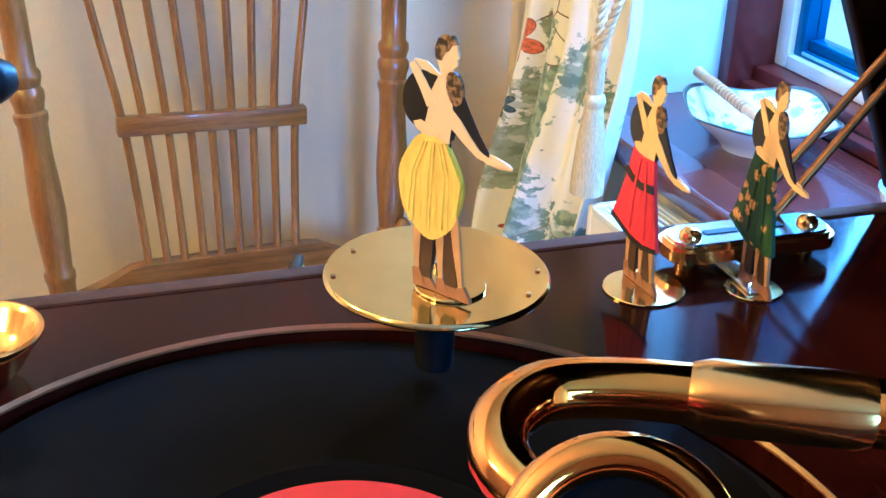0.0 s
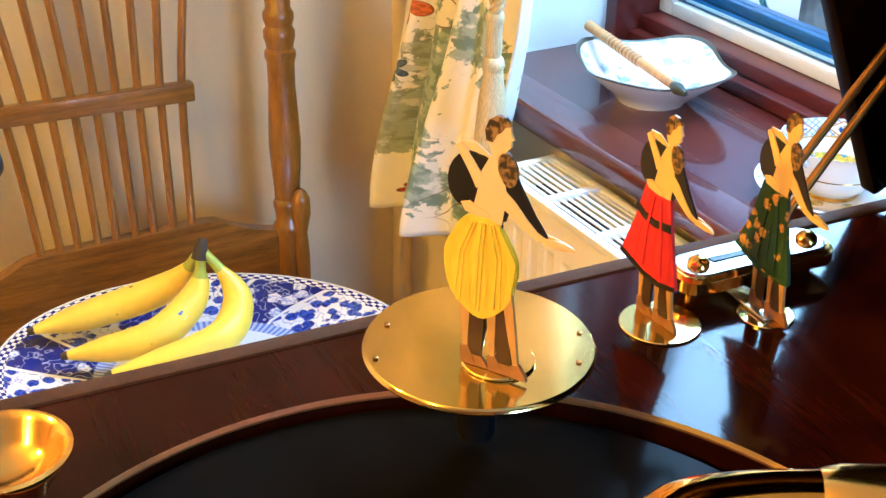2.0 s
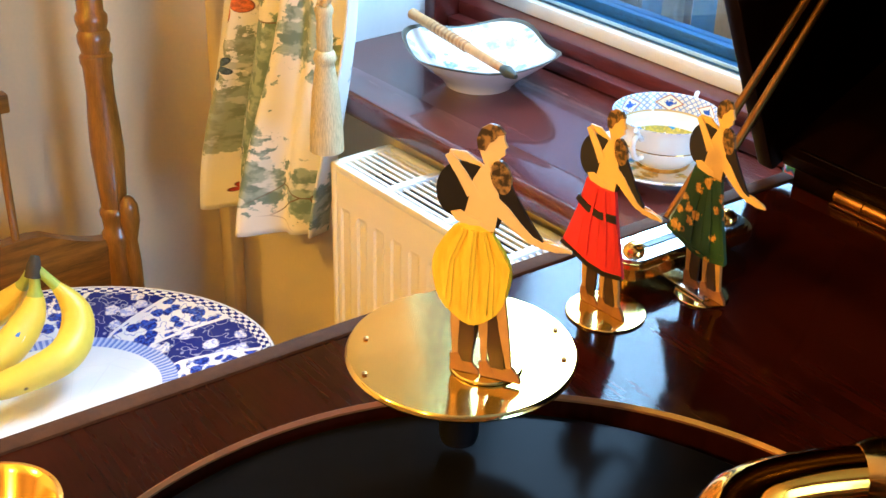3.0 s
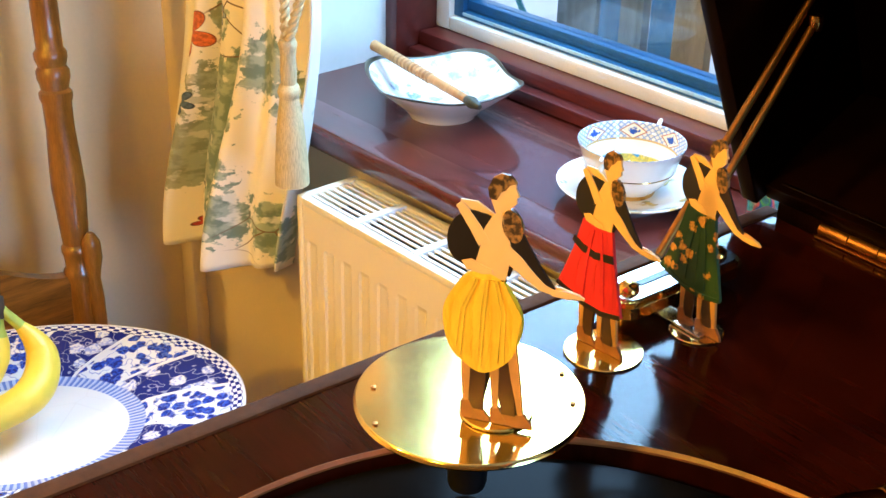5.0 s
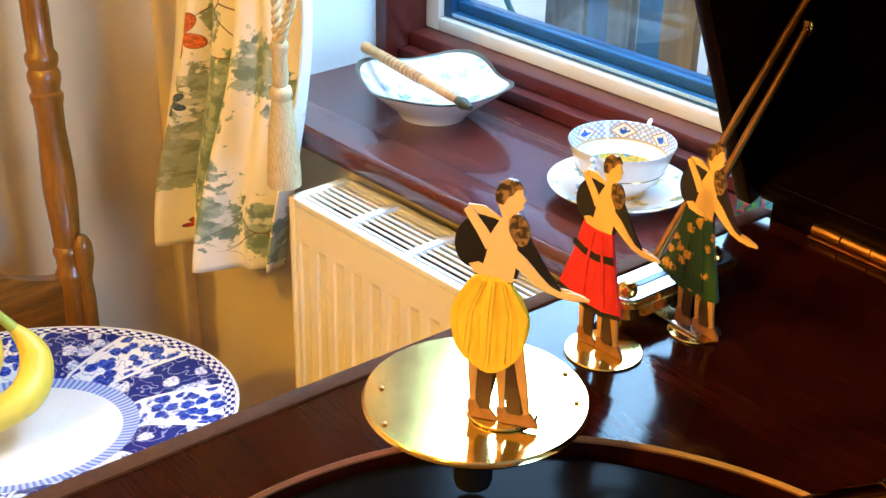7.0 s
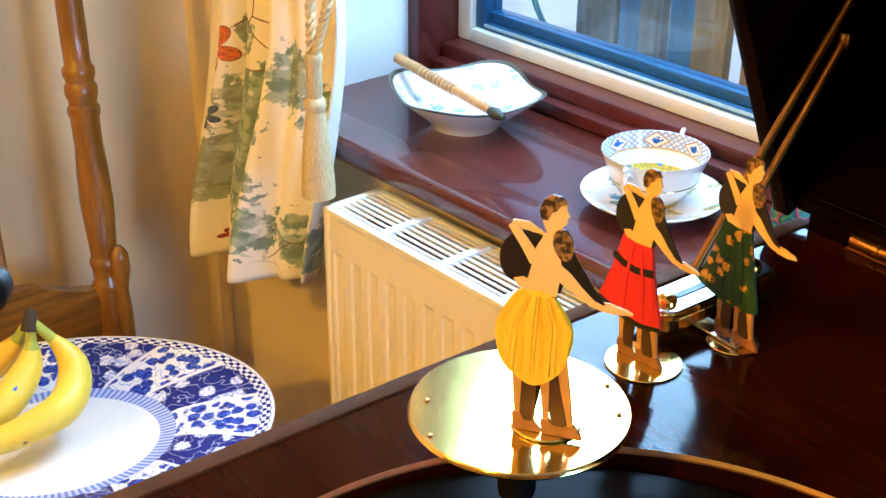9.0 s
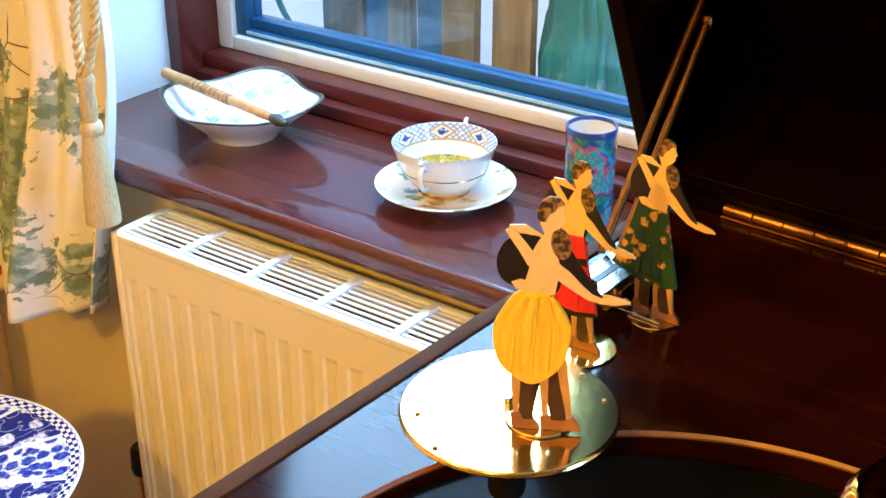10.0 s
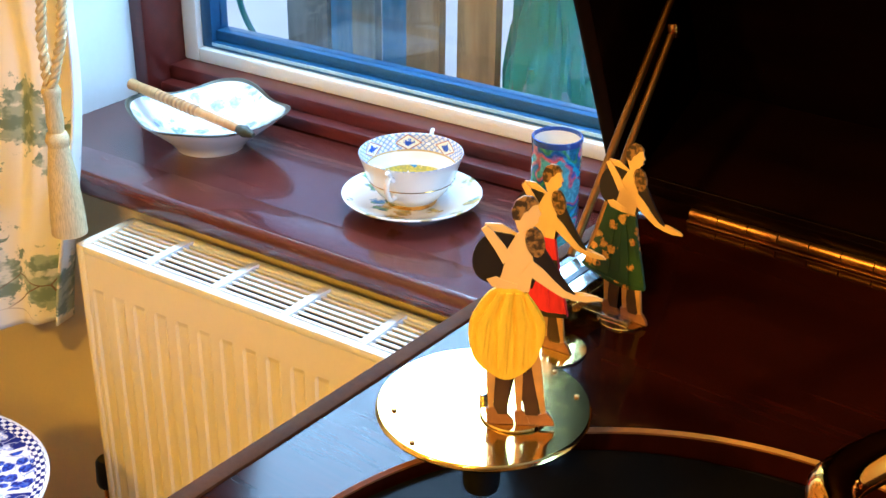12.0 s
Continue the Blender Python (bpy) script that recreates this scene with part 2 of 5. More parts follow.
def fabric():
    """Cream furnishing cotton printed with grey-green trees, brown stems and rust flowers."""
    m = bpy.data.materials.new("printed_curtain_cotton")
    m.use_nodes = True
    nt, b = nodes_of(m)
    uv = nt.nodes.new("ShaderNodeUVMap").outputs[0]
    sep = nt.nodes.new("ShaderNodeSeparateXYZ")
    nt.links.new(uv, sep.inputs[0])
    # the print repeats every 0.42 m up the cloth
    up = maths(nt, "ADD", maths(nt, "MODULO", maths(nt, "SUBTRACT", sep.outputs[1], 0.72), 0.42), 0.72)
    true = nt.nodes.new("ShaderNodeCombineXYZ")
    nt.links.new(maths(nt, "MULTIPLY", sep.outputs[0], 0.95), true.inputs[0])
    nt.links.new(sep.outputs[1], true.inputs[1])
    cloth = true.outputs[0]
    edge = noise_of(nt, cloth, 74.0, 5.0, 0.62)
    ragged = maths(nt, "MULTIPLY", maths(nt, "SUBTRACT", edge, 0.5), 2.3)
    mass = None
    for u, v, ru, rv in ((0.185, 1.005, 0.060, 0.046), (0.205, 1.045, 0.030, 0.020), (0.175, 0.925, 0.078, 0.034), (0.235, 0.865, 0.062, 0.034), (0.085, 0.885, 0.062, 0.025), (0.125, 0.93, 0.030, 0.024), (0.025, 0.835, 0.042, 0.032), (0.36, 0.86, 0.040, 0.034), (0.30, 1.075, 0.030, 0.036), (0.35, 1.03, 0.020, 0.030), (0.15, 1.105, 0.020, 0.020)):
        du = maths(nt, "DIVIDE", maths(nt, "SUBTRACT", sep.outputs[0], u), ru)
        dv = maths(nt, "DIVIDE", maths(nt, "SUBTRACT", up, v), rv)
        one = maths(nt, "SUBTRACT", 1.0, maths(nt, "SQRT", maths(nt, "ADD", maths(nt, "MULTIPLY", du, du), maths(nt, "MULTIPLY", dv, dv))))
        mass = one if mass is None else maths(nt, "MAXIMUM", mass, one)
    tree = step(nt, maths(nt, "ADD", mass, ragged), -0.26, 0.06)
    inner = step(nt, noise_of(nt, cloth, 54.0, 4.0), 0.50, 0.05)
    green = blend(nt, inner, (0.17, 0.24, 0.19), (0.36, 0.43, 0.36))
    light = step(nt, noise_of(nt, cloth, 42.0, 3.0), 0.60, 0.03)
    green = blend(nt, light, green, (0.72, 0.72, 0.66))
    olive = step(nt, maths(nt, "SUBTRACT", 0.13, sep.outputs[0]), 0.0, 0.02)
    green = blend(nt, maths(nt, "MULTIPLY", olive, 0.6), green, (0.34, 0.30, 0.12))
    col = blend(nt, tree, (0.86, 0.79, 0.68), green)
    stems = step(nt, cells_of(nt, uv, 16.0, "DISTANCE_TO_EDGE"), 0.012, 0.004)
    some = step(nt, noise_of(nt, uv, 5.0, 0.0), 0.66, 0.03)
    stemmask = maths(nt, "MULTIPLY", maths(nt, "SUBTRACT", 1.0, stems), some)
    col = blend(nt, stemmask, col, (0.16, 0.09, 0.05))
    rust, ink, rose, ochre = (0.40, 0.085, 0.008), (0.045, 0.07, 0.085), (0.62, 0.30, 0.26), (0.75, 0.55, 0.30)
    veins = step(nt, noise_of(nt, cloth, 210.0, 2.0), 0.5, 0.12)
    for u, v, r, count, petal, heart in ((0.094, 1.080, 0.0360, 5, rust, ochre), (0.078, 1.014, 0.0170, 5, ink, ochre), (0.100, 0.986, 0.0210, 6, ink, ochre), (0.155, 1.112, 0.0150, 5, (0.16, 0.20, 0.30), ochre), (0.225, 1.108, 0.0120, 5, rose, rust), (0.140, 0.800, 0.0100, 4, (0.30, 0.02, 0.02), rust), (0.165, 0.868, 0.0090, 4, ink, ink), (0.012, 0.925, 0.0110, 4, (0.04, 0.02, 0.03), ink), (0.185, 0.778, 0.0110, 4, ink, ink), (0.245, 0.905, 0.0090, 4, (0.42, 0.30, 0.20), ochre)):
        du = maths(nt, "MULTIPLY", maths(nt, "SUBTRACT", sep.outputs[0], u), 0.95)
        dv = maths(nt, "SUBTRACT", up, v)
        dist = maths(nt, "SQRT", maths(nt, "ADD", maths(nt, "MULTIPLY", du, du), maths(nt, "MULTIPLY", dv, dv)))
        lobe = maths(nt, "ABSOLUTE", maths(nt, "COSINE", maths(nt, "MULTIPLY_ADD", maths(nt, "ARCTAN2", dv, du), count / 2, u * 40)))
        reach = maths(nt, "MULTIPLY_ADD", lobe, r * 0.62, r * 0.38)
        inside = step(nt, maths(nt, "SUBTRACT", reach, dist), 0.0, 0.0006)
        line = step(nt, maths(nt, "SUBTRACT", reach, dist), 0.0016, 0.0008)
        tone = blend(nt, veins, petal, tuple(min(1, c * 1.9) for c in petal))
        col = blend(nt, inside, col, blend(nt, line, tuple(c * 0.35 for c in petal), tone))
        core = step(nt, maths(nt, "SUBTRACT", r * 0.26, dist), 0.0, 0.001)
        col = blend(nt, core, col, heart)
    weave = noise_of(nt, uv, 900.0, 1.0)
    nt.links.new(col, b.inputs["Base Color"])
    b.inputs["Roughness"].default_value = 0.8
    b.inputs["Sheen Weight"].default_value = 0.2
    b.inputs["Subsurface Weight"].default_value = 0.0
    bp = nt.nodes.new("ShaderNodeBump")
    bp.inputs["Strength"].default_value, bp.inputs["Distance"].default_value = 0.15, 0.001
    nt.links.new(weave, bp.inputs["Height"])
    nt.links.new(bp.outputs[0], b.inputs["Normal"])
    return m


def transfer_ware():
    """White glaze with cobalt printed panels on the broad rim; UV holds (angle 0..1, radius 0..1)."""
    m = bpy.data.materials.new("blue_transfer_ware")
    m.use_nodes = True
    nt, b = nodes_of(m)
    uv = nt.nodes.new("ShaderNodeUVMap").outputs[0]
    sep = nt.nodes.new("ShaderNodeSeparateXYZ")
    nt.links.new(uv, sep.inputs[0])
    a, r = sep.outputs[0], sep.outputs[1]
    tc = nt.nodes.new("ShaderNodeTexCoord").outputs["Object"]
    white, blue, navy = (0.80, 0.82, 0.84), (0.025, 0.075, 0.52), (0.010, 0.018, 0.19)
    panel = maths(nt, "FRACT", maths(nt, "ADD", maths(nt, "MULTIPLY", a, 14.0), maths(nt, "MULTIPLY", r, 0.9)))
    odd = step(nt, maths(nt, "FRACT", maths(nt, "ADD", maths(nt, "MULTIPLY", a, 7.0), maths(nt, "MULTIPLY", r, 0.45))), 0.5, 0.003)
    lines = step(nt, maths(nt, "ABSOLUTE", maths(nt, "SUBTRACT", panel, 0.5)), 0.465, 0.006)
    leaf = cells_of(nt, tc, 64.0)
    petals = maths(nt, "ADD", leaf, maths(nt, "MULTIPLY", noise_of(nt, tc, 130.0, 2.0), 0.45))
    ink1 = step(nt, petals, 0.74, 0.04)
    light = blend(nt, ink1, blend(nt, step(nt, noise_of(nt, tc, 240.0, 1.0), 0.5, 0.06), blue, navy), white)
    scroll = step(nt, maths(nt, "ABSOLUTE", maths(nt, "SUBTRACT", noise_of(nt, tc, 62.0, 1.0), 0.5)), 0.016, 0.008)
    light = blend(nt, maths(nt, "MULTIPLY", maths(nt, "SUBTRACT", 1.0, scroll), 0.7), light, (0.10, 0.18, 0.60))
    flower = step(nt, maths(nt, "ADD", cells_of(nt, tc, 40.0), maths(nt, "MULTIPLY", noise_of(nt, tc, 140.0, 2.0), 0.5)), 0.62, 0.04)
    darkp = blend(nt, flower, blend(nt, step(nt, noise_of(nt, tc, 260.0, 1.0), 0.47, 0.05), (0.35, 0.42, 0.72), white), navy)
    darkp = blend(nt, maths(nt, "MULTIPLY", maths(nt, "SUBTRACT", 1.0, scroll), 0.6), darkp, (0.5, 0.56, 0.8))
    rim = blend(nt, odd, light, darkp)
    rim = blend(nt, lines, rim, white)
    check = nt.nodes.new("ShaderNodeTexChecker")
    check.inputs["Scale"].default_value = 1.0
    check.inputs["Color1"].default_value, check.inputs["Color2"].default_value = (*navy, 1), (*white, 1)
    cb = nt.nodes.new("ShaderNodeCombineXYZ")
    nt.links.new(maths(nt, "MULTIPLY", a, 190.0), cb.inputs[0])
    nt.links.new(maths(nt, "MULTIPLY", r, 52.0), cb.inputs[1])
    nt.links.new(cb.outputs[0], check.inputs["Vector"])
    col = blend(nt, step(nt, r, 0.935, 0.003), rim, check.outputs[0])
    col = blend(nt, step(nt, r, 0.985, 0.003), col, white)
    tooth = step(nt, maths(nt, "FRACT", maths(nt, "MULTIPLY", a, 110.0)), 0.5, 0.1)
    band = blend(nt, tooth, (0.16, 0.24, 0.62), (0.5, 0.58, 0.82))
    col = blend(nt, step(nt, r, 0.545, 0.003), band, col)
    col = blend(nt, step(nt, r, 0.47, 0.003), white, col)
    stain = step(nt, noise_of(nt, tc, 5.0, 3.0), 0.68, 0.04)
    col = blend(nt, maths(nt, "MULTIPLY", stain, 0.25), col, (0.45, 0.30, 0.16))
    crackle = maths(nt, "SUBTRACT", 1.0, step(nt, cells_of(nt, tc, 14.0, "DISTANCE_TO_EDGE"), 0.006, 0.004))
    col = blend(nt, maths(nt, "MULTIPLY", crackle, 0.10), col, (0.4, 0.36, 0.3))
    nt.links.new(col, b.inputs["Base Color"])
    b.inputs["Roughness"].default_value = 0.14
    b.inputs["Coat Weight"].default_value = 0.4
    return m


def painted_china(name, pattern, scale, colours, cover=0.5, base=(0.82, 0.80, 0.76), band=None):
    """Glazed china with small painted flowers; the pattern lies between the heights of the band (object z)."""
    m = bpy.data.materials.new(name)
    m.use_nodes = True
    nt, b = nodes_of(m)
    tc = nt.nodes.new("ShaderNodeTexCoord").outputs["Object"]
    blob = maths(nt, "ADD", cells_of(nt, tc, scale), maths(nt, "MULTIPLY", maths(nt, "SUBTRACT", noise_of(nt, tc, scale * 4, 2.0), 0.5), 0.6))
    mask = maths(nt, "SUBTRACT", 1.0, step(nt, blob, cover, 0.05))
    pick = noise_of(nt, tc, scale * 0.7, 1.0)
    col = colours[0]
    for i, c in enumerate(colours[1:]):
        col = blend(nt, step(nt, pick, 0.40 + 0.2 * (i + 0.5) / len(colours), 0.015), col, c)
    veins = step(nt, noise_of(nt, tc, scale * 5, 2.0), 0.5, 0.06)
    col = blend(nt, maths(nt, "MULTIPLY", veins, 0.4), col, tuple(c * 0.35 for c in colours[0]))
    if band:
        sep = nt.nodes.new("ShaderNodeSeparateXYZ")
        nt.links.new(tc, sep.inputs[0])
        inside = maths(nt, "MULTIPLY", step(nt, sep.outputs[2], band[0], 0.0008), maths(nt, "SUBTRACT", 1.0, step(nt, sep.outputs[2], band[1], 0.0008)))
        mask = maths(nt, "MULTIPLY", mask, inside)
    nt.links.new(blend(nt, mask, base, col), b.inputs["Base Color"])
    b.inputs["Roughness"].default_value = 0.12
    b.inputs["Coat Weight"].default_value = 0.5
    return m


def medallion_border():
    """White glaze with a pale lattice border broken by diamond medallions holding blue flowers."""
    m = bpy.data.materials.new("china_with_medallion_border")
    m.use_nodes = True
    nt, b = nodes_of(m)
    tc = nt.nodes.new("ShaderNodeTexCoord").outputs["Object"]
    sep = nt.nodes.new("ShaderNodeSeparateXYZ")
    nt.links.new(tc, sep.inputs[0])
    turn = maths(nt, "MULTIPLY", maths(nt, "ARCTAN2", sep.outputs[1], sep.outputs[0]), 1 / (2 * math.pi))
    high = maths(nt, "DIVIDE", maths(nt, "SUBTRACT", sep.outputs[2], 0.0385), 0.0165)
    white = (0.82, 0.80, 0.76)
    p, q = maths(nt, "MULTIPLY_ADD", turn, 44.0, maths(nt, "MULTIPLY", high, 3.0)), maths(nt, "SUBTRACT", maths(nt, "MULTIPLY", turn, 44.0), maths(nt, "MULTIPLY", high, 3.0))
    net = maths(nt, "MINIMUM", maths(nt, "ABSOLUTE", maths(nt, "SUBTRACT", maths(nt, "FRACT", p), 0.5)), maths(nt, "ABSOLUTE", maths(nt, "SUBTRACT", maths(nt, "FRACT", q), 0.5)))
    col = blend(nt, step(nt, net, 0.13, 0.04), (0.22, 0.32, 0.58), (0.74, 0.70, 0.62))
    across = maths(nt, "ABSOLUTE", maths(nt, "SUBTRACT", maths(nt, "FRACT", maths(nt, "MULTIPLY", turn, 7.0)), 0.5))
    up = maths(nt, "ABSOLUTE", maths(nt, "SUBTRACT", high, 0.5))
    diamond = maths(nt, "ADD", maths(nt, "MULTIPLY", across, 1.5), up)
    col = blend(nt, step(nt, maths(nt, "SUBTRACT", 0.50, diamond), 0.0, 0.02), col, (0.42, 0.14, 0.07))
    col = blend(nt, step(nt, maths(nt, "SUBTRACT", 0.43, diamond), 0.0, 0.02), col, (0.80, 0.76, 0.60))
    bloom = maths(nt, "ADD", diamond, maths(nt, "MULTIPLY", maths(nt, "SUBTRACT", noise_of(nt, tc, 320.0, 2.0), 0.5), 0.5))
    col = blend(nt, step(nt, maths(nt, "SUBTRACT", 0.23, bloom), 0.0, 0.03), col, (0.03, 0.09, 0.42))
    band_ = step(nt, high, 0.0, 0.03)
    col = blend(nt, band_, white, col)
    rim = step(nt, maths(nt, "ABSOLUTE", maths(nt, "SUBTRACT", high, 0.03)), 0.05, 0.02)
    col = blend(nt, rim, (0.55, 0.36, 0.12), col)
    nt.links.new(col, b.inputs["Base Color"])
    b.inputs["Roughness"].default_value = 0.12
    b.inputs["Coat Weight"].default_value = 0.5
    return m


bnt, bb = nodes_of(M["banana"])
skin_in = bb.inputs["Base Color"].links[0].from_socket
freckle_at = bnt.nodes.new("ShaderNodeTexCoord").outputs["Object"]
freckle = maths(bnt, "SUBTRACT", 1.0, step(bnt, cells_of(bnt, freckle_at, 34.0), 0.085, 0.03))
rare = step(bnt, noise_of(bnt, freckle_at, 16.0, 1.0), 0.52, 0.05)
bnt.links.new(blend(bnt, maths(bnt, "MULTIPLY", freckle, rare), skin_in, (0.07, 0.035, 0.012)), bb.inputs["Base Color"])
M["fabric"] = fabric()
M["transfer"] = transfer_ware()
M["vase"] = painted_china("enamelled_blue_flowers", "", 55, [(0.02, 0.16, 0.30), (0.05, 0.30, 0.13), (0.02, 0.10, 0.42), (0.50, 0.12, 0.18), (0.10, 0.42, 0.50)], 0.85, (0.03, 0.40, 0.60))
M["cup_paint"] = medallion_border()
M["cup_bottom"] = painted_china("china_with_flower_spray", "", 70, [(0.03, 0.30, 0.24), (0.04, 0.26, 0.55), (0.60, 0.42, 0.05)], 0.70, band=(0.0, 0.025))
M["saucer_paint"] = painted_china("saucer_with_flower_sprays", "", 34, [(0.10, 0.26, 0.48), (0.20, 0.38, 0.20), (0.60, 0.45, 0.15)], 0.30)
M["bowl_paint"] = painted_china("bowl_with_pale_blue_print", "", 42, [(0.36, 0.46, 0.66), (0.50, 0.56, 0.74)], 0.36)
M["green_cloth"] = painted_china("green_flowered_skirt", "", 170, [(0.52, 0.20, 0.02), (0.66, 0.34, 0.03)], 0.32, (0.008, 0.048, 0.014))
nodes_of(M["green_cloth"])[1].inputs["Roughness"].default_value = 0.7
nodes_of(M["green_cloth"])[1].inputs["Coat Weight"].default_value = 0.0

nodes_of(M["film"])[1].inputs["Alpha"].default_value = 0.55
nodes_of(M["shellac"])[1].inputs["IOR"].default_value = 1.18

glass = bpy.data.materials.new("window_glass")
glass.use_nodes = True
gnt, gb = nodes_of(glass)
gb.inputs["Transmission Weight"].default_value, gb.inputs["Roughness"].default_value, gb.inputs["IOR"].default_value = 1.0, 0.0, 1.45
gb.inputs["Base Color"].default_value = (0.93, 0.97, 0.97, 1)
M["glass"] = glass


# ---- mesh helpers ----
def thing(name, label, category, place=None, group="", kind=""):
    ob = new(name)
    if place is not None:
        ob.matrix_world = place
    return tagged(ob, label, category, group, kind)


def finish(bm, smooth=True):
    bmesh.ops.recalc_face_normals(bm, faces=bm.faces)
    for f in bm.faces:
        f.smooth = smooth
    if smooth:
        for e in bm.edges:
            if len(e.link_faces) == 2 and e.calc_face_angle(0) > radians(40):
                e.smooth = False
    return bm


def part(name, bm, mat, parent=None, label="", smooth=True):
    finish(bm, smooth)
    me = bpy.data.meshes.new(name)
    bm.to_mesh(me)
    bm.free()
    for m in mat if isinstance(mat, (list, tuple)) else (mat,):
        me.materials.append(m)
    ob = new(name, me)
    ob.parent = parent
    return tagged(ob, label)


def box(lo, hi, bevel=0.0, segments=2, bm=None):
    bm = bm or bmesh.new()
    r = bmesh.ops.create_cube(bm, size=1)
    c, s = [(a + b) / 2 for a, b in zip(lo, hi)], [b - a for a, b in zip(lo, hi)]
    for v in r["verts"]:
        v.co = Vector([v.co[i] * s[i] + c[i] for i in range(3)])
    if bevel:
        es = {e for v in r["verts"] for e in v.link_edges}
        bmesh.ops.bevel(bm, geom=list(es), offset=bevel, segments=segments, affect="EDGES", profile=0.5)
    return bm


def lathe(profile, steps=48, bm=None, at=(0, 0, 0), closed=False, uv=False, squash=(1, 1)):
    """Turns (radius, height) pairs round z."""
    bm = bm or bmesh.new()
    rings = []
    for r, z in profile:
        if r < 1e-6:
            rings.append([bm.verts.new((at[0], at[1], at[2] + z))])
        else:
            rings.append([bm.verts.new((at[0] + r * squash[0] * math.cos(2 * math.pi * i / steps), at[1] + r * squash[1] * math.sin(2 * math.pi * i / steps), at[2] + z)) for i in range(steps)])
    pairs = list(zip(rings, rings[1:])) + ([(rings[-1], rings[0])] if closed else [])
    for a, b in pairs:
        for i in range(steps):
            j = (i + 1) % steps
            q = [a[i % len(a)], a[j % len(a)], b[j % len(b)], b[i % len(b)]]
            q = list(dict.fromkeys(q))
            if len(q) > 2:
                bm.faces.new(q)
    return bm


def tube(points, radius, steps=14, bm=None, ends=True, smooth=1):
    """A round bar along points; radius is a number or one per point."""
    bm = bm or bmesh.new()
    pts = [Vector(p) for p in points]
    rad = list(radius) if isinstance(radius, (list, tuple)) else [radius] * len(pts)
    for _ in range(smooth):
        if len(pts) < 3:
            break
        np_, nr = [pts[0]], [rad[0]]
        for i in range(len(pts) - 1):
            p0, p1, p2, p3 = pts[max(i - 1, 0)], pts[i], pts[i + 1], pts[min(i + 2, len(pts) - 1)]
            for k in range(1, 5):
                u = k / 4
                np_.append(0.5 * (2 * p1 + (p2 - p0) * u + (2 * p0 - 5 * p1 + 4 * p2 - p3) * u * u + (3 * p1 - p0 - 3 * p2 + p3) * u ** 3))
                nr.append(rad[i] * (1 - u) + rad[i + 1] * u)
        pts, rad = np_, nr
    side = None
    rings = []
    for i, p in enumerate(pts):
        d = (pts[min(i + 1, len(pts) - 1)] - pts[max(i - 1, 0)]).normalized()
        if side is None:
            side = d.orthogonal().normalized()
        side = (side - d * side.dot(d)).normalized()
        up = d.cross(side)
        rings.append([bm.verts.new(p + rad[i] * (side * math.cos(2 * math.pi * k / steps) + up * math.sin(2 * math.pi * k / steps))) for k in range(steps)])
    for a, b in zip(rings, rings[1:]):
        for k in range(steps):
            bm.faces.new((a[k], a[(k + 1) % steps], b[(k + 1) % steps], b[k]))
    if ends:
        bm.faces.new(rings[0][::-1])
        bm.faces.new(rings[-1])
    return bm


def slab(points, depth, bm=None, place=Matrix(), index=0, bevel=0.0):
    """A flat outline in x and z, thickened along y (both ways)."""
    bm = bm or bmesh.new()
    a = [bm.verts.new(place @ Vector((x, -depth, z))) for x, z in points]
    b = [bm.verts.new(place @ Vector((x, depth, z))) for x, z in points]
    n = len(points)
    fs = [bm.faces.new(a), bm.faces.new(b[::-1])] + [bm.faces.new((a[i], b[i], b[(i + 1) % n], a[(i + 1) % n])) for i in range(n)]
    for f in fs:
        f.material_index = index
    return bm


def ellipse(cx, cz, rx, rz, n=18, turn=0.0):
    c, s = math.cos(radians(turn)), math.sin(radians(turn))
    out = []
    for i in range(n):
        x, z = rx * math.cos(2 * math.pi * i / n), rz * math.sin(2 * math.pi * i / n)
        out.append((cx + c * x - s * z, cz + s * x + c * z))
    return out


def structure(name, bm, mat, label="", smooth=False):
    return tagged(part(name, bm, mat, None, "", smooth), label, kind="structure")


# ---- the room ----
XW, YN, XE, YS, HIGH = -1.30, 0.70, 2.60, -2.80, 2.60
WX0, WX1, WZ0, WZ1 = -0.979, 1.10, 1.0, 2.47
structure("floor", box((XW - 0.15, YS - 0.15, -0.1), (XE + 0.15, YN + 0.32, 0)), M["carpet"], "brown carpeted floor")
structure("ceiling", box((XW - 0.15, YS - 0.15, HIGH), (XE + 0.15, YN + 0.32, HIGH + 0.1)), M["ceiling"], "plain unseen ceiling, darkened to reflect less")
structure("wall_west", box((XW - 0.15, YS - 0.15, 0), (XW, YN + 0.32, HIGH)), M["plaster"], "cream plastered wall behind the chair")
bm = box((XE, YS - 0.15, 0), (XE + 0.15, -0.17, HIGH))
box((XE, 0.67, 0), (XE + 0.15, YN + 0.32, HIGH), bm=bm)
box((XE, -0.17, 0), (XE + 0.15, 0.67, 0.98), bm=bm)
box((XE, -0.17, 2.20), (XE + 0.15, 0.67, HIGH), bm=bm)
structure("wall_east", bm, M["dimmed_far_wall"], "unseen wall coloured dark to dim the room, with a second window opening")
structure("wall_south", box((XW, YS - 0.15, 0), (XE, YS, HIGH)), M["dimmed_far_wall"], "unseen wall coloured dark to dim the room")
bm = box((XW, YN, 0), (WX0, YN + 0.32, HIGH))
box((WX1, YN, 0), (XE, YN + 0.32, HIGH), bm=bm)
box((WX0, YN, 0), (WX1, YN + 0.32, WZ0 - 0.034), bm=bm)
box((WX0, YN, WZ1), (WX1, YN + 0.32, HIGH), bm=bm)
structure("wall_north", bm, M["plaster"], "cream plastered wall with the window")
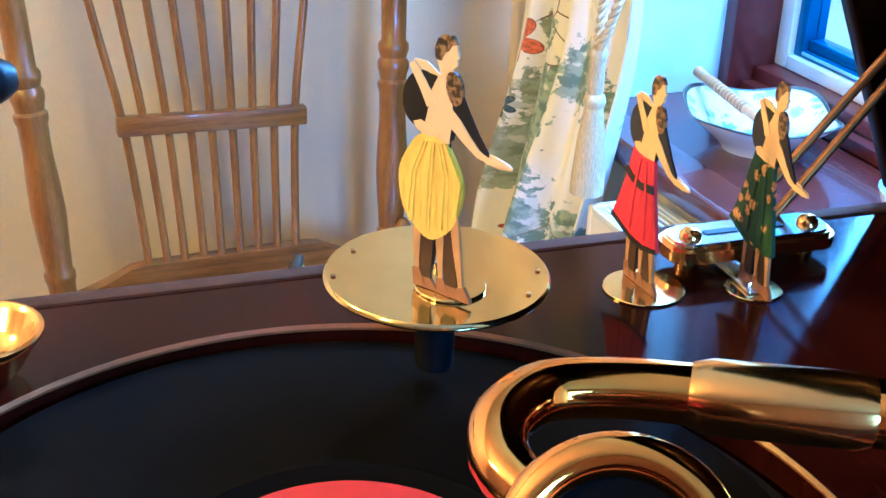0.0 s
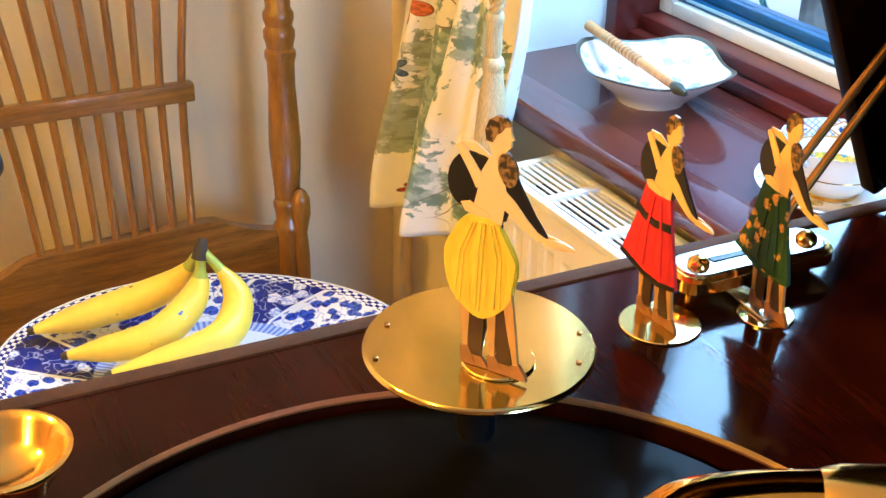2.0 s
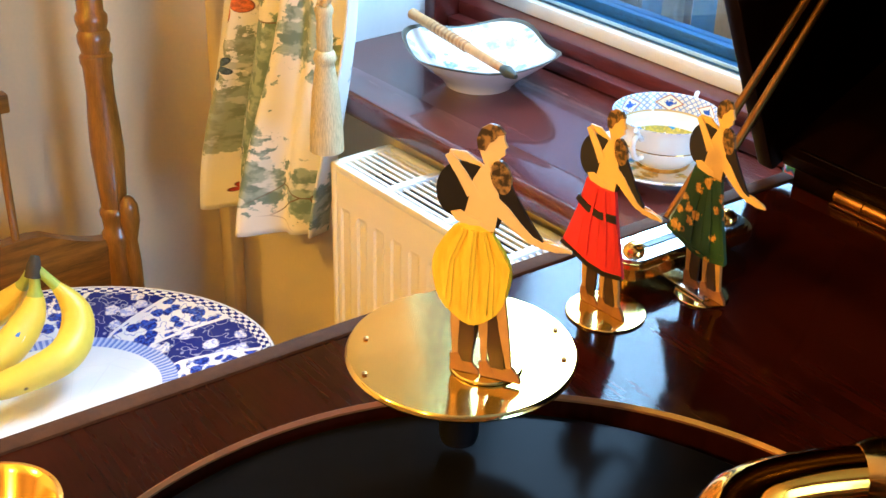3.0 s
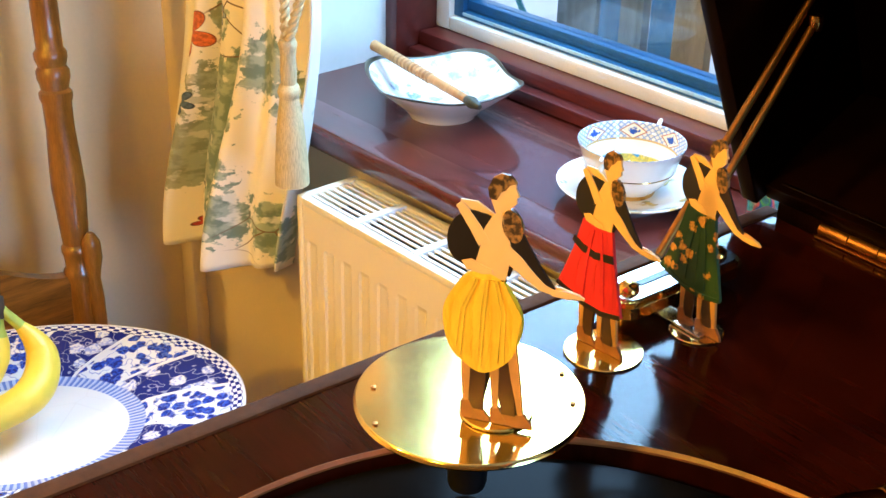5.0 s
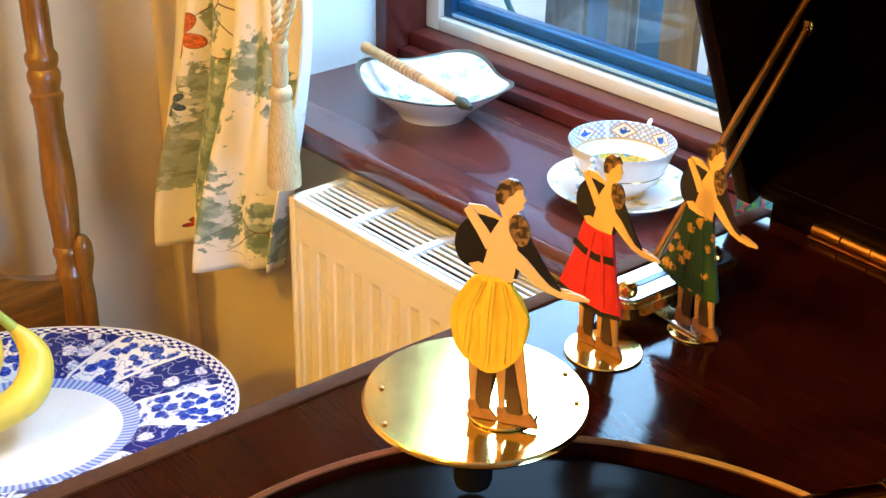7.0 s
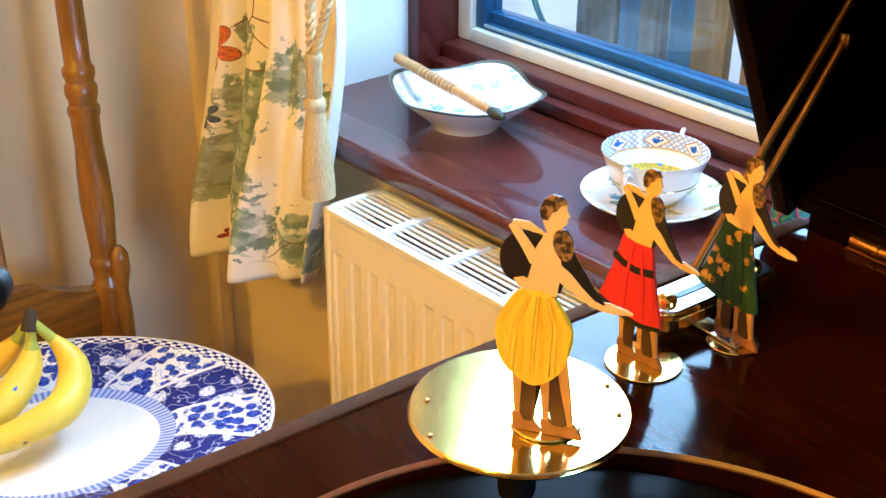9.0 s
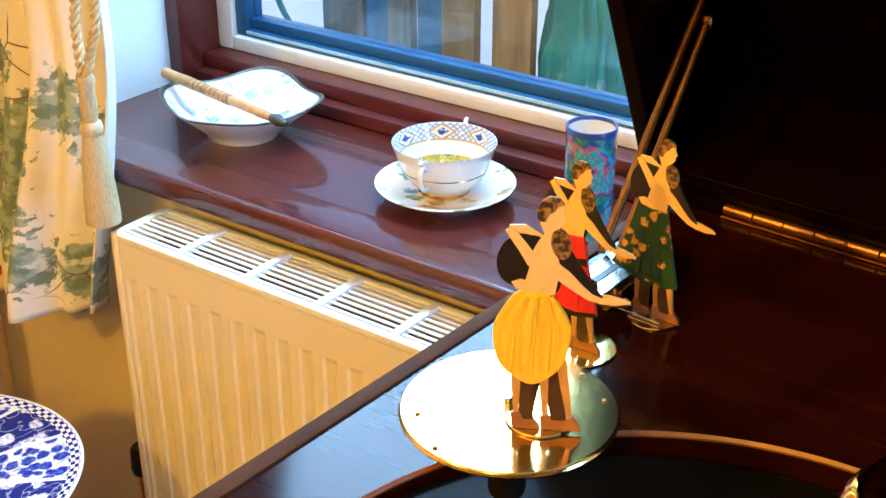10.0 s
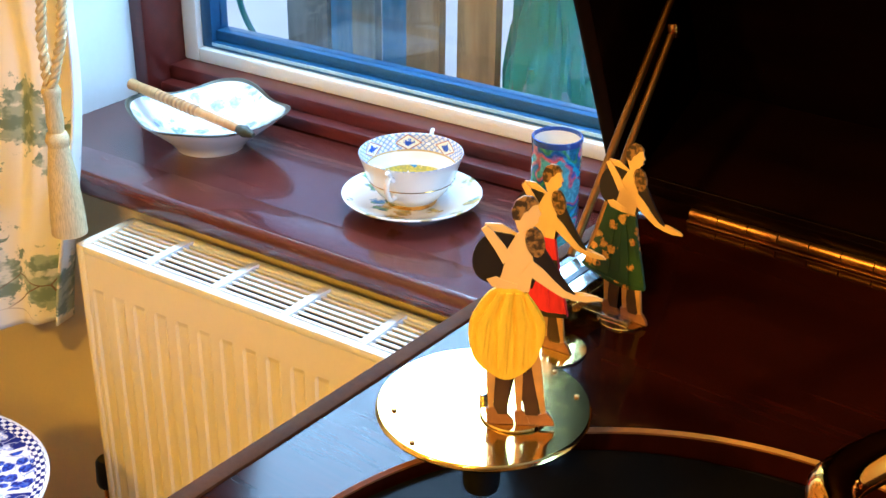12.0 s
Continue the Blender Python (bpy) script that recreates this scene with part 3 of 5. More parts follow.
bm = box((WX0, YN - 0.001, WZ0), (WX0 + 0.004, 0.864, WZ1))
structure("window_reveal", bm, M["reveal"], "white painted window reveal")
bm = box((WX0 - 0.05, 0.6295, WZ0 - 0.032), (WX1 + 0.05, YN, WZ0), 0.011, 4)
box((WX0 + 0.001, YN - 0.02, WZ0 - 0.033), (WX1 - 0.001, 0.96, WZ0 - 0.0003), bm=bm)
structure("window_sill", bm, M["sill"], "polished dark mahogany window sill", True)

window = thing("window_1", "dark mahogany window with a white inner sash", "window", kind="structure")
bm = box((WX0, 0.864, WZ0), (WX0 + 0.0276, 0.998, WZ1), 0.003)
box((WX1 - 0.0276, 0.864, WZ0), (WX1, 0.998, WZ1), 0.003, bm=bm)
box((WX0 + 0.0276, 0.884, WZ0), (WX1 - 0.0276, 0.998, WZ0 + 0.018), 0.004, bm=bm)
box((WX0 + 0.0276, 0.903, WZ0 + 0.016), (WX1 - 0.0276, 0.998, WZ0 + 0.038), 0.005, bm=bm)
box((WX0 + 0.0276, 0.866, WZ1 - 0.03), (WX1 - 0.0276, 0.998, WZ1), 0.004, bm=bm)
part("outer_frame", bm, M["frame"], window, "stepped mahogany outer frame")
sx0, sx1, sz0, sz1 = WX0 + 0.0276, WX1 - 0.0276, WZ0 + 0.038, WZ1 - 0.03
bm = box((sx0, 0.935, sz0), (sx0 + 0.0276, 0.985, sz1), 0.003)
box((sx1 - 0.0276, 0.935, sz0), (sx1, 0.985, sz1), 0.003, bm=bm)
box((sx0 + 0.0276, 0.935, sz0), (sx1 - 0.0276, 0.985, sz0 + 0.020), 0.003, bm=bm)
box((sx0 + 0.0276, 0.935, sz1 - 0.02), (sx1 - 0.0276, 0.985, sz1), 0.003, bm=bm)
part("sash", bm, M["white_plastic"], window, "white sash")
bm = box((sx0 + 0.0276, 0.944, sz0 + 0.020), (sx0 + 0.0466, 0.980, sz1 - 0.02), 0.002)
box((sx1 - 0.0466, 0.944, sz0 + 0.020), (sx1 - 0.0276, 0.980, sz1 - 0.02), 0.002, bm=bm)
box((sx0 + 0.0466, 0.944, sz0 + 0.020), (sx1 - 0.0466, 0.980, sz0 + 0.030), 0.002, bm=bm)
box((sx0 + 0.0466, 0.952, sz0 + 0.030), (sx1 - 0.0466, 0.980, sz0 + 0.0445), 0.002, bm=bm)
part("glazing_bead", bm, M["gasket"], window, "blue-grey glazing bead")
part("bead_strip", box((sx0 + 0.0470, 0.9425, sz0 + 0.0245), (sx1 - 0.0470, 0.9438, sz0 + 0.0290), 0.0004), M["pale_bead"], window, "pale blue sealing strip")
pane = part("pane", box((sx0 + 0.0466, 0.962, sz0 + 0.0445), (sx1 - 0.0466, 0.966, sz1 - 0.02)), M["glass"], window, "clear glass pane", False)
pane.visible_shadow = False

# ---- outside the window ----
structure("ground", box((-60, 1.02, -0.25), (60, 90, -0.05)), M["patio"], "pale paved ground outside")


def timber(x0, x1, y, high, mat, label):
    """A worn plank standing on the ground outside, its top corners rounded off."""
    bm = bmesh.new()
    w = (x1 - x0) / 2
    arc = [(w * math.cos(math.pi * i / 10), high - 0.3 * w + 0.3 * w * math.sin(math.pi * i / 10)) for i in range(11)]
    slab([(w, 0.0)] + arc + [(-w, 0.0)], 0.011, bm)
    bm.transform(pose((x0 + x1) / 2, y, -0.05, 0, 0, 2))
    return tagged(part("timber_board", bm, mat, None, "", False), label, "board", "boards stacked outside")


for x0, x1, y, high, mat, label in (
        (-1.290, -1.238, 1.56, 1.36, "grey_board", "weathered grey board standing outside"),
        (-1.235, -1.185, 1.55, 1.33, "grey_board", "weathered grey board standing outside"),
        (-1.182, -1.120, 1.56, 1.38, "blue_board", "faded blue painted board standing outside"),
        (-1.116, -1.065, 1.54, 1.35, "grey_board", "weathered grey board standing outside"),
        (-1.062, -1.005, 1.56, 1.40, "blue_board", "faded blue painted board standing outside"),
        (-1.000, -0.930, 1.55, 1.37, "tan_board", "tan timber board standing outside"),
        (-0.900, -0.880, 1.57, 1.30, "dark_board", "narrow dark brown board standing outside"),
        (-0.877, -0.800, 1.53, 1.42, "tan_board", "tan timber board standing outside")):
    timber(x0, x1, y, high, M[mat], label)

bm = bmesh.new()
bmesh.ops.create_icosphere(bm, subdivisions=5, radius=1.0)
for v in bm.verts:
    c = v.co.copy()
    crease = noise.noise(Vector((c.x * 5, c.y * 5, c.z * 1.6))) * 0.16 + abs(noise.noise(c * 6.5)) * 0.14
    v.co = Vector((c.x * 0.095, c.y * 0.075, c.z * 0.62)) * (1 + crease)
    v.co.z = max(v.co.z, -0.58)
tagged(part("garden_sack", bm, M["teal"]), "crumpled teal plastic garden sack outside", "sack").matrix_world = pose(-0.712, 1.56, 0.53)


def plastic_sheet(wide, high, seed):
    """Crumpled clear wrapping with a little thickness."""
    bm = bmesh.new()
    rows_ = []
    for i in range(29):
        row = []
        for k in range(21):
            u, w = i / 28 - 0.5, k / 20
            p = Vector((u * 9 + seed, w * 7, seed))
            rag = 1 - 0.35 * abs(noise.noise(p * 0.6))
            row.append(bm.verts.new((u * wide * rag, 0.03 * noise.noise(p) + 0.015 * noise.noise(p * 2.7), w * high * (1 - 0.3 * abs(noise.noise(Vector((u * 6, seed, 0))))))))
        rows_.append(row)
    for a, b in zip(rows_, rows_[1:]):
        for k in range(20):
            bm.faces.new((a[k], b[k], b[k + 1], a[k + 1]))
    bmesh.ops.solidify(bm, geom=bm.faces[:], thickness=0.002)
    return bm


for x, wide, high, seed in ((-1.075, 0.26, 0.93, 1.7), (-0.675, 0.15, 0.97, 5.2)):
    tagged(part("plastic_sheet", plastic_sheet(wide, high, seed), M["film"]), "crumpled pale blue plastic sheet outside", "plastic sheet", "plastic sheets outside").matrix_world = pose(x, 1.44, -0.05)
hose = [(-1.245 + 0.090 * math.cos(a) * (1 + 0.03 * a), 1.47 + 0.01 * math.sin(2 * a), 0.955 + 0.115 * math.sin(a)) for a in [2.6 + i * 0.3 for i in range(9)]] + [(-1.10, 1.46, 0.80), (-1.06, 1.47, 0.4), (-1.05, 1.45, -0.03)]
tagged(part("garden_hose", tube(hose, 0.006, 8), M["teal"]), "thin teal garden hose hung outside", "hose")


# ---- curtain ----
def curtain():
    bm = bmesh.new()
    uvl = bm.loops.layers.uv.new("uv")
    nu, nz, top = 90, 120, 2.52
    grid = []
    for i in range(nu + 1):
        s = i / nu
        col = []
        # the hem steps down where the second fold begins
        hem = 0.772 + 0.05 * max(0, s - 0.55) / 0.45 - 0.006 * math.sin(s * 9) - (0.012 if 0.36 < s < 0.62 else 0)
        for k in range(nz + 1):
            z = hem + (top - hem) * (k / nz) ** 1.1
            low = max(0.0, min(1.0, (1.16 - z) / 0.40))
            flare = low * low * (3 - 2 * low)
            left, right = -1.075 - 0.088 * flare, -0.792 - 0.04 * flare
            high = max(0.0, (z - 1.2) / 1.05)
            left, right = left - 0.03 * high, right + 0.16 * high
            x = left + (right - left) * s
            fold = math.sin(s * 2 * math.pi * 2.4 + 0.5 + 0.5 * math.sin(z * 3.0)) * 0.020 + 0.012 * math.sin(s * 2 * math.pi * 5.3 + z * 2.2)
            y = 0.617 + fold * (0.8 + 0.5 * flare) - 0.02 * flare + 0.022 * (s - 0.5)
            if s > 0.36:
                y -= 0.028 * min(1.0, (s - 0.36) / 0.03) * (0.5 + 0.5 * flare)
            col.append((bm.verts.new((x, y, z)), (s * 0.40, z)))
        grid.append(col)
    for i in range(nu):
        for k in range(nz):
            q = [grid[i][k], grid[i + 1][k], grid[i + 1][k + 1], grid[i][k + 1]]
            f = bm.faces.new([v for v, _ in q])
            for loop, (_, uv) in zip(f.loops, q):
                loop[uvl].uv = uv
    return bm


cur = part("curtain", curtain(), M["fabric"])
tagged(cur, "cream curtain printed with grey-green trees and rust flowers", "curtain")
thick = cur.modifiers.new("thickness", "SOLIDIFY")
thick.thickness = 0.003

tassel = thing("curtain_tassel", "cream silk tassel on a twisted tie-back cord", "tassel", pose(-0.772, 0.560, 0.965))
part("fringe", lathe([(0.0, 0.0), (0.020, 0.0), (0.0195, 0.02), (0.016, 0.07), (0.010, 0.112), (0, 0.112)], 40), M["fringe"], tassel, "combed silk fringe")
part("knot", lathe([(0, 0.104), (0.011, 0.105), (0.0135, 0.112), (0.011, 0.120), (0.008, 0.122), (0, 0.123)], 28), M["fringe"], tassel)
part("head", lathe([(0, 0.120), (0.0085, 0.121), (0.0095, 0.135), (0.0085, 0.155), (0.0095, 0.163), (0.011, 0.168), (0.009, 0.173), (0, 0.174)], 28), M["fringe"], tassel)
for side in (-1, 1):
    for turn in (0, math.pi):
        pts = []
        for i in range(90):
            z = 0.170 + 0.0036 * i
            lean = max(0.0, z - 0.175)
            pts.append((side * (0.004 + 0.012 * min(lean / 0.05, 1.0)) + 0.0030 * math.cos(z * 330 + turn), 0.18 * lean + 0.0030 * math.sin(z * 330 + turn), z))
        part("cord", tube(pts, 0.0034, 8, smooth=0), M["fringe"], tassel)

# ---- radiator ----
RX0, RX1, RY0, RY1, RZ0, RZ1 = -0.765, 0.40, 0.5600, 0.6465, 0.36, 0.9537
rad = thing("radiator", "cream enamelled panel radiator with a slotted top grille", "radiator", kind="")
bm = bmesh.new()
prof = []
x = RX0 + 0.012
prof.append((x, 0))
while x < RX1 - 0.03:
    prof += [(x + 0.006, 0), (x + 0.010, 1), (x + 0.022, 1), (x + 0.026, 0)]
    x += 0.0327
prof.append((RX1 - 0.006, 0))
rows_ = []
for z, amount in ((RZ0, 0), (RZ0 + 0.052, 0), (RZ0 + 0.058, 1), (RZ1 - 0.058, 1), (RZ1 - 0.052, 0), (RZ1 - 0.004, 0)):
    rows_.append([bm.verts.new((px, RY0 + 0.0016 * d * amount, z)) for px, d in prof])
for a, b in zip(rows_, rows_[1:]):
    for i in range(len(a) - 1):
        bm.faces.new((a[i], a[i + 1], b[i + 1], b[i]))
front = part("front_panel", bm, M["radiator"], rad, "pressed ribbed front panel", False)
part("back_panel", box((RX0 + 0.012, RY1 - 0.016, RZ0), (RX1 - 0.01, RY1, RZ1 - 0.006), 0.003), M["radiator"], rad)
part("side_panel", box((RX0, RY0 - 0.001, RZ0 + 0.02), (RX0 + 0.012, RY1, RZ1), 0.003), M["radiator"], rad)
part("side_panel", box((RX1 - 0.012, RY0 - 0.001, RZ0 + 0.02), (RX1, RY1, RZ1), 0.003), M["radiator"], rad)
part("convector", box((RX0 + 0.014, RY0 + 0.012, RZ0 + 0.05), (RX1 - 0.014, RY1 - 0.017, RZ1 - 0.030)), M["gap_shade"], rad, "inside fins coloured near-black for the shade under the grille")
part("grille_edge", box((RX0 + 0.012, RY0 - 0.001, RZ1 - 0.010), (RX1 - 0.012, RY0 + 0.010, RZ1), 0.002), M["grille"], rad)
part("grille_edge", box((RX0 + 0.012, RY1 - 0.010, RZ1 - 0.010), (RX1 - 0.012, RY1, RZ1), 0.002), M["grille"], rad)
slat_bm = box((-0.0445, -0.0020, -0.0024), (0.0445, 0.0020, 0), 0.0008)
slat = None
cross = None
for i in range(11):
    cx = RX0 + 0.103 + 0.0993 * i
    xa, xb = cx - 0.0993 if i else RX0 + 0.012, cx
    for k in range(7):
        y = RY0 + 0.0150 + 0.0094 * k
        if slat is None:
            slat = part("slat", slat_bm, M["grille"], rad, smooth=False)
            s2 = slat
        else:
            s2 = new("slat", slat.data)
            s2.parent = rad
        s2.matrix_local = pose((xa + xb) / 2, y, RZ1 - 0.001)
    if cross is None:
        cross = part("cross_bar", box((-0.0052, RY0 + 0.008, -0.006), (0.0052, RY1 - 0.008, 0.0016), 0.001), M["grille"], rad, smooth=False)
        c2 = cross
    else:
        c2 = new("cross_bar", cross.data)
        c2.parent = rad
    c2.matrix_local = pose(cx, 0, RZ1)
valve = thing("radiator_valve", "dark radiator valve on a painted pipe", "valve", pose(-0.855, 0.635, 0.545))
part("cap", lathe([(0, 0.03), (0.012, 0.03), (0.015, 0.026), (0.017, -0.005), (0.015, -0.012), (0, -0.012)], 20), M["black"], valve)
part("body", tube([(0, 0, -0.01), (0, 0, -0.06)], 0.009, 14), M["brass"], valve)
part("elbow", tube([(0.0, 0, -0.05), (0.07, 0, -0.05)], 0.008, 14), M["brass"], valve)
part("pipe", tube([(0, 0, -0.06), (0, 0, -0.545)], 0.0075, 14), M["pipe"], valve)
tagged(part("pipe", tube([(-1.205, 0.676, 0.0), (-1.205, 0.676, 0.80)], 0.0095, 16), M["pipe"]), "cream painted upright pipe on the wall", "pipe")


# ---- things on the sill ----
def bowl():
    bm = bmesh.new()
    n = 72
    prof = [(0.0, 0.004), (0.030, 0.004), (0.036, 0.0), (0.040, 0.0), (0.042, 0.004), (0.055, 0.016), (0.075, 0.031), (0.090, 0.043), (0.0925, 0.0455), (0.0905, 0.0462), (0.0868, 0.0440), (0.074, 0.036), (0.053, 0.021), (0.030, 0.010), (0.0, 0.009)]
    rings = []
    for r, z in prof:
        w = max(0.0, (r - 0.045) / 0.0475)
        ring = []
        for i in range(n):
            a = 2 * math.pi * i / n
            corner = abs(math.cos(2 * a)) ** 2.2
            rr = r * (1 + w * (0.17 * corner - 0.10))
            zz = z + w * w * (0.009 * corner - 0.004)
            ring.append(bm.verts.new((rr * math.cos(a), rr * math.sin(a), zz)) if r > 0 else None)
        rings.append(ring if r > 0 else [bm.verts.new((0, 0, z))])
    for k, (a, b) in enumerate(zip(rings, rings[1:])):
        for i in range(n):
            j = (i + 1) % n
            q = list(dict.fromkeys([a[i % len(a)], a[j % len(a)], b[j % len(b)], b[i % len(b)]]))
            if len(q) > 2:
                f = bm.faces.new(q)
                f.material_index = 1 if k in (7, 8, 9) else (2 if k > 9 else 0)
    return bm


bw = tagged(part("china_bowl", bowl(), [M["china"], M["bowl_line"], M["bowl_paint"]]), "square white china bowl with a dark rim line", "bowl")
bw.matrix_world = pose(-0.764, 0.784, WZ0, 0, 0, 22) @ Matrix.Scale(1.06, 4)
a0, b0 = Vector((-0.867, 0.758, 1.0665)), Vector((-0.652, 0.742, 1.0515))
stick = thing("cane_brush", "bamboo brush bound with cane laid across the bowl", "brush")
lerp = lambda u: a0 + (b0 - a0) * u
part("handle", tube([lerp(u / 10) for u in range(10)], [0.0072, 0.0066, 0.0074, 0.0064, 0.0066, 0.0062, 0.0060, 0.0058, 0.0055, 0.005], 14), M["bamboo"], stick)
for u in (0.2, 0.235, 0.27, 0.305, 0.34, 0.375, 0.41, 0.445, 0.48, 0.515, 0.55):
    part("binding", tube([lerp(u - 0.012), lerp(u), lerp(u + 0.012)], [0.0062, 0.0076, 0.0062], 12), M["cord"], stick)
part("tip", tube([lerp(0.88), lerp(0.93), lerp(1.0)], [0.005, 0.0075, 0.003], 12), M["brush_tip"], stick, "dark bristle tip")

saucer = tagged(part("saucer", lathe([(0, 0.004), (0.028, 0.003), (0.030, 0.0), (0.034, 0.0), (0.036, 0.004), (0.055, 0.009), (0.0735, 0.0175), (0.0740, 0.019), (0.0725, 0.0195), (0.054, 0.0115), (0.036, 0.007), (0, 0.0065)], 64), M["saucer_paint"]), "white china saucer with flower sprays and gilt edge", "saucer")
saucer.matrix_world = pose(-0.450, 0.775, WZ0) @ Matrix.Scale(1.06, 4)
cup = thing("teacup", "two-handled white china cup with painted flower border", "cup", pose(-0.452, 0.776, WZ0 + 0.0072) @ Matrix.Scale(1.06, 4))
part("bowl_body", lathe([(0, 0.003), (0.022, 0.002), (0.025, 0.0), (0.027, 0.002), (0.027, 0.006), (0.036, 0.014), (0.045, 0.027), (0.0495, 0.040), (0.0548, 0.0555)], 56), M["china"], cup)
part("inside", lathe([(0.0548, 0.0555), (0.0545, 0.0562), (0.0535, 0.0557), (0.0478, 0.040), (0.044, 0.030)], 56), M["cup_paint"], cup, "painted border inside the rim")
part("bottom", lathe([(0.044, 0.030), (0.043, 0.028), (0.034, 0.016), (0.024, 0.0095), (0, 0.0085)], 48), M["cup_bottom"], cup, "flower spray in the bottom")
part("gilt_line", lathe([(0.0462, 0.0285), (0.0466, 0.0290), (0.0464, 0.0297)], 56), M["china_gold"], cup)
part("gilt_foot", lathe([(0.0272, 0.0015), (0.0278, 0.003), (0.0275, 0.0058)], 48), M["china_gold"], cup)
for ang in (-76, 104):
    c, s = math.cos(radians(ang)), math.sin(radians(ang))
    part("handle", tube([(r * c, r * s, z) for r, z in ((0.0505, 0.044), (0.060, 0.050), (0.067, 0.046), (0.066, 0.036), (0.058, 0.026), (0.0475, 0.0235))], [0.003, 0.0028, 0.0028, 0.0028, 0.0028, 0.003], 10), M["china"], cup)
    part("thumb_rest", tube([(0.058 * c, 0.058 * s, 0.050), (0.064 * c, 0.064 * s, 0.057), (0.068 * c, 0.068 * s, 0.056)], [0.0028, 0.0025, 0.0012], 8), M["china"], cup)

vase = thing("enamel_vase", "small cylinder vase enamelled with flowers on blue", "vase", pose(-0.278, 0.788, WZ0) @ Matrix.Scale(1.06, 4))
part("wall", lathe([(0, 0.001), (0.0235, 0), (0.0245, 0.002), (0.0245, 0.110)], 48), M["vase"], vase)
part("rim", lathe([(0.0246, 0.1085), (0.0252, 0.111), (0.0246, 0.1145), (0.0232, 0.1145), (0.0226, 0.111)], 48), material("cobalt_rim", (0.03, 0.07, 0.30), 0.15, bump=0, coat=0.4), vase, "cobalt blue rim")
part("lining", lathe([(0.0228, 0.112), (0.0222, 0.10), (0.0222, 0.004), (0, 0.004)], 40), M["china"], vase, "white glazed inside")

# ---- table, platter and bananas ----
table = thing("side_table", "small round dark wooden side table", "table", pose(-0.845, 0.228, 0))
part("tabletop", lathe([(0, 0.695), (0.145, 0.695), (0.152, 0.700), (0.154, 0.708), (0.150, 0.715), (0, 0.715)], 56), M["dark_wood"], table)
part("column", lathe([(0, 0.12), (0.03, 0.12), (0.034, 0.16), (0.02, 0.22), (0.018, 0.4), (0.024, 0.5), (0.018, 0.56), (0.03, 0.66), (0.05, 0.695), (0, 0.695)], 28), M["dark_wood"], table)
for k in range(3):
    a = radians(120 * k + 40)
    part("leg", tube([(0.02 * math.cos(a), 0.02 * math.sin(a), 0.19), (0.09 * math.cos(a), 0.09 * math.sin(a), 0.15), (0.16 * math.cos(a), 0.16 * math.sin(a), 0.05), (0.20 * math.cos(a), 0.20 * math.sin(a), 0.014)], [0.018, 0.016, 0.013, 0.014], 10), M["dark_wood"], table)


def platter():
    bm = bmesh.new()
    uvl = bm.loops.layers.uv.new("uv")
    n = 96
    prof = [(0, 0.003), (0.42, 0.003), (0.45, 0.0), (0.48, 0.003), (0.55, 0.010), (0.9, 0.022), (0.995, 0.027), (1.0, 0.0285), (0.995, 0.030), (0.9, 0.026), (0.72, 0.020), (0.58, 0.0145), (0.53, 0.0095), (0.46, 0.0075), (0.2, 0.007), (0, 0.007)]
    rings = []
    for r, z in prof:
        ring = []
        for i in range(n):
            a = 2 * math.pi * i / n
            ring.append(bm.verts.new((0.254 * r * math.cos(a), 0.200 * r * math.sin(a), z)) if r else None)
        rings.append(ring if r else [bm.verts.new((0, 0, z))])
    for (ra, a), (rb, b) in zip(zip((p[0] for p in prof), rings), zip((p[0] for p in prof[1:]), rings[1:])):
        for i in range(n):
            j = (i + 1) % n
            q = [(a[i % len(a)], i, ra), (a[j % len(a)], i + 1, ra), (b[j % len(b)], i + 1, rb), (b[i % len(b)], i, rb)]
            seen, keep = set(), []
            for e in q:
                if e[0] not in seen:
                    seen.add(e[0])
                    keep.append(e)
            if len(keep) > 2:
                f = bm.faces.new([e[0] for e in keep])
                for loop, e in zip(f.loops, keep):
                    loop[uvl].uv = (e[1] / n, e[2])
    return bm


pl = tagged(part("oval_platter", platter(), M["transfer"]), "large oval blue and white transfer-ware platter", "platter")
pl.matrix_world = pose(-0.845, 0.228, 0.715, 0, 0, 64.5)

crown = Vector((-0.893, 0.241, 0.862))


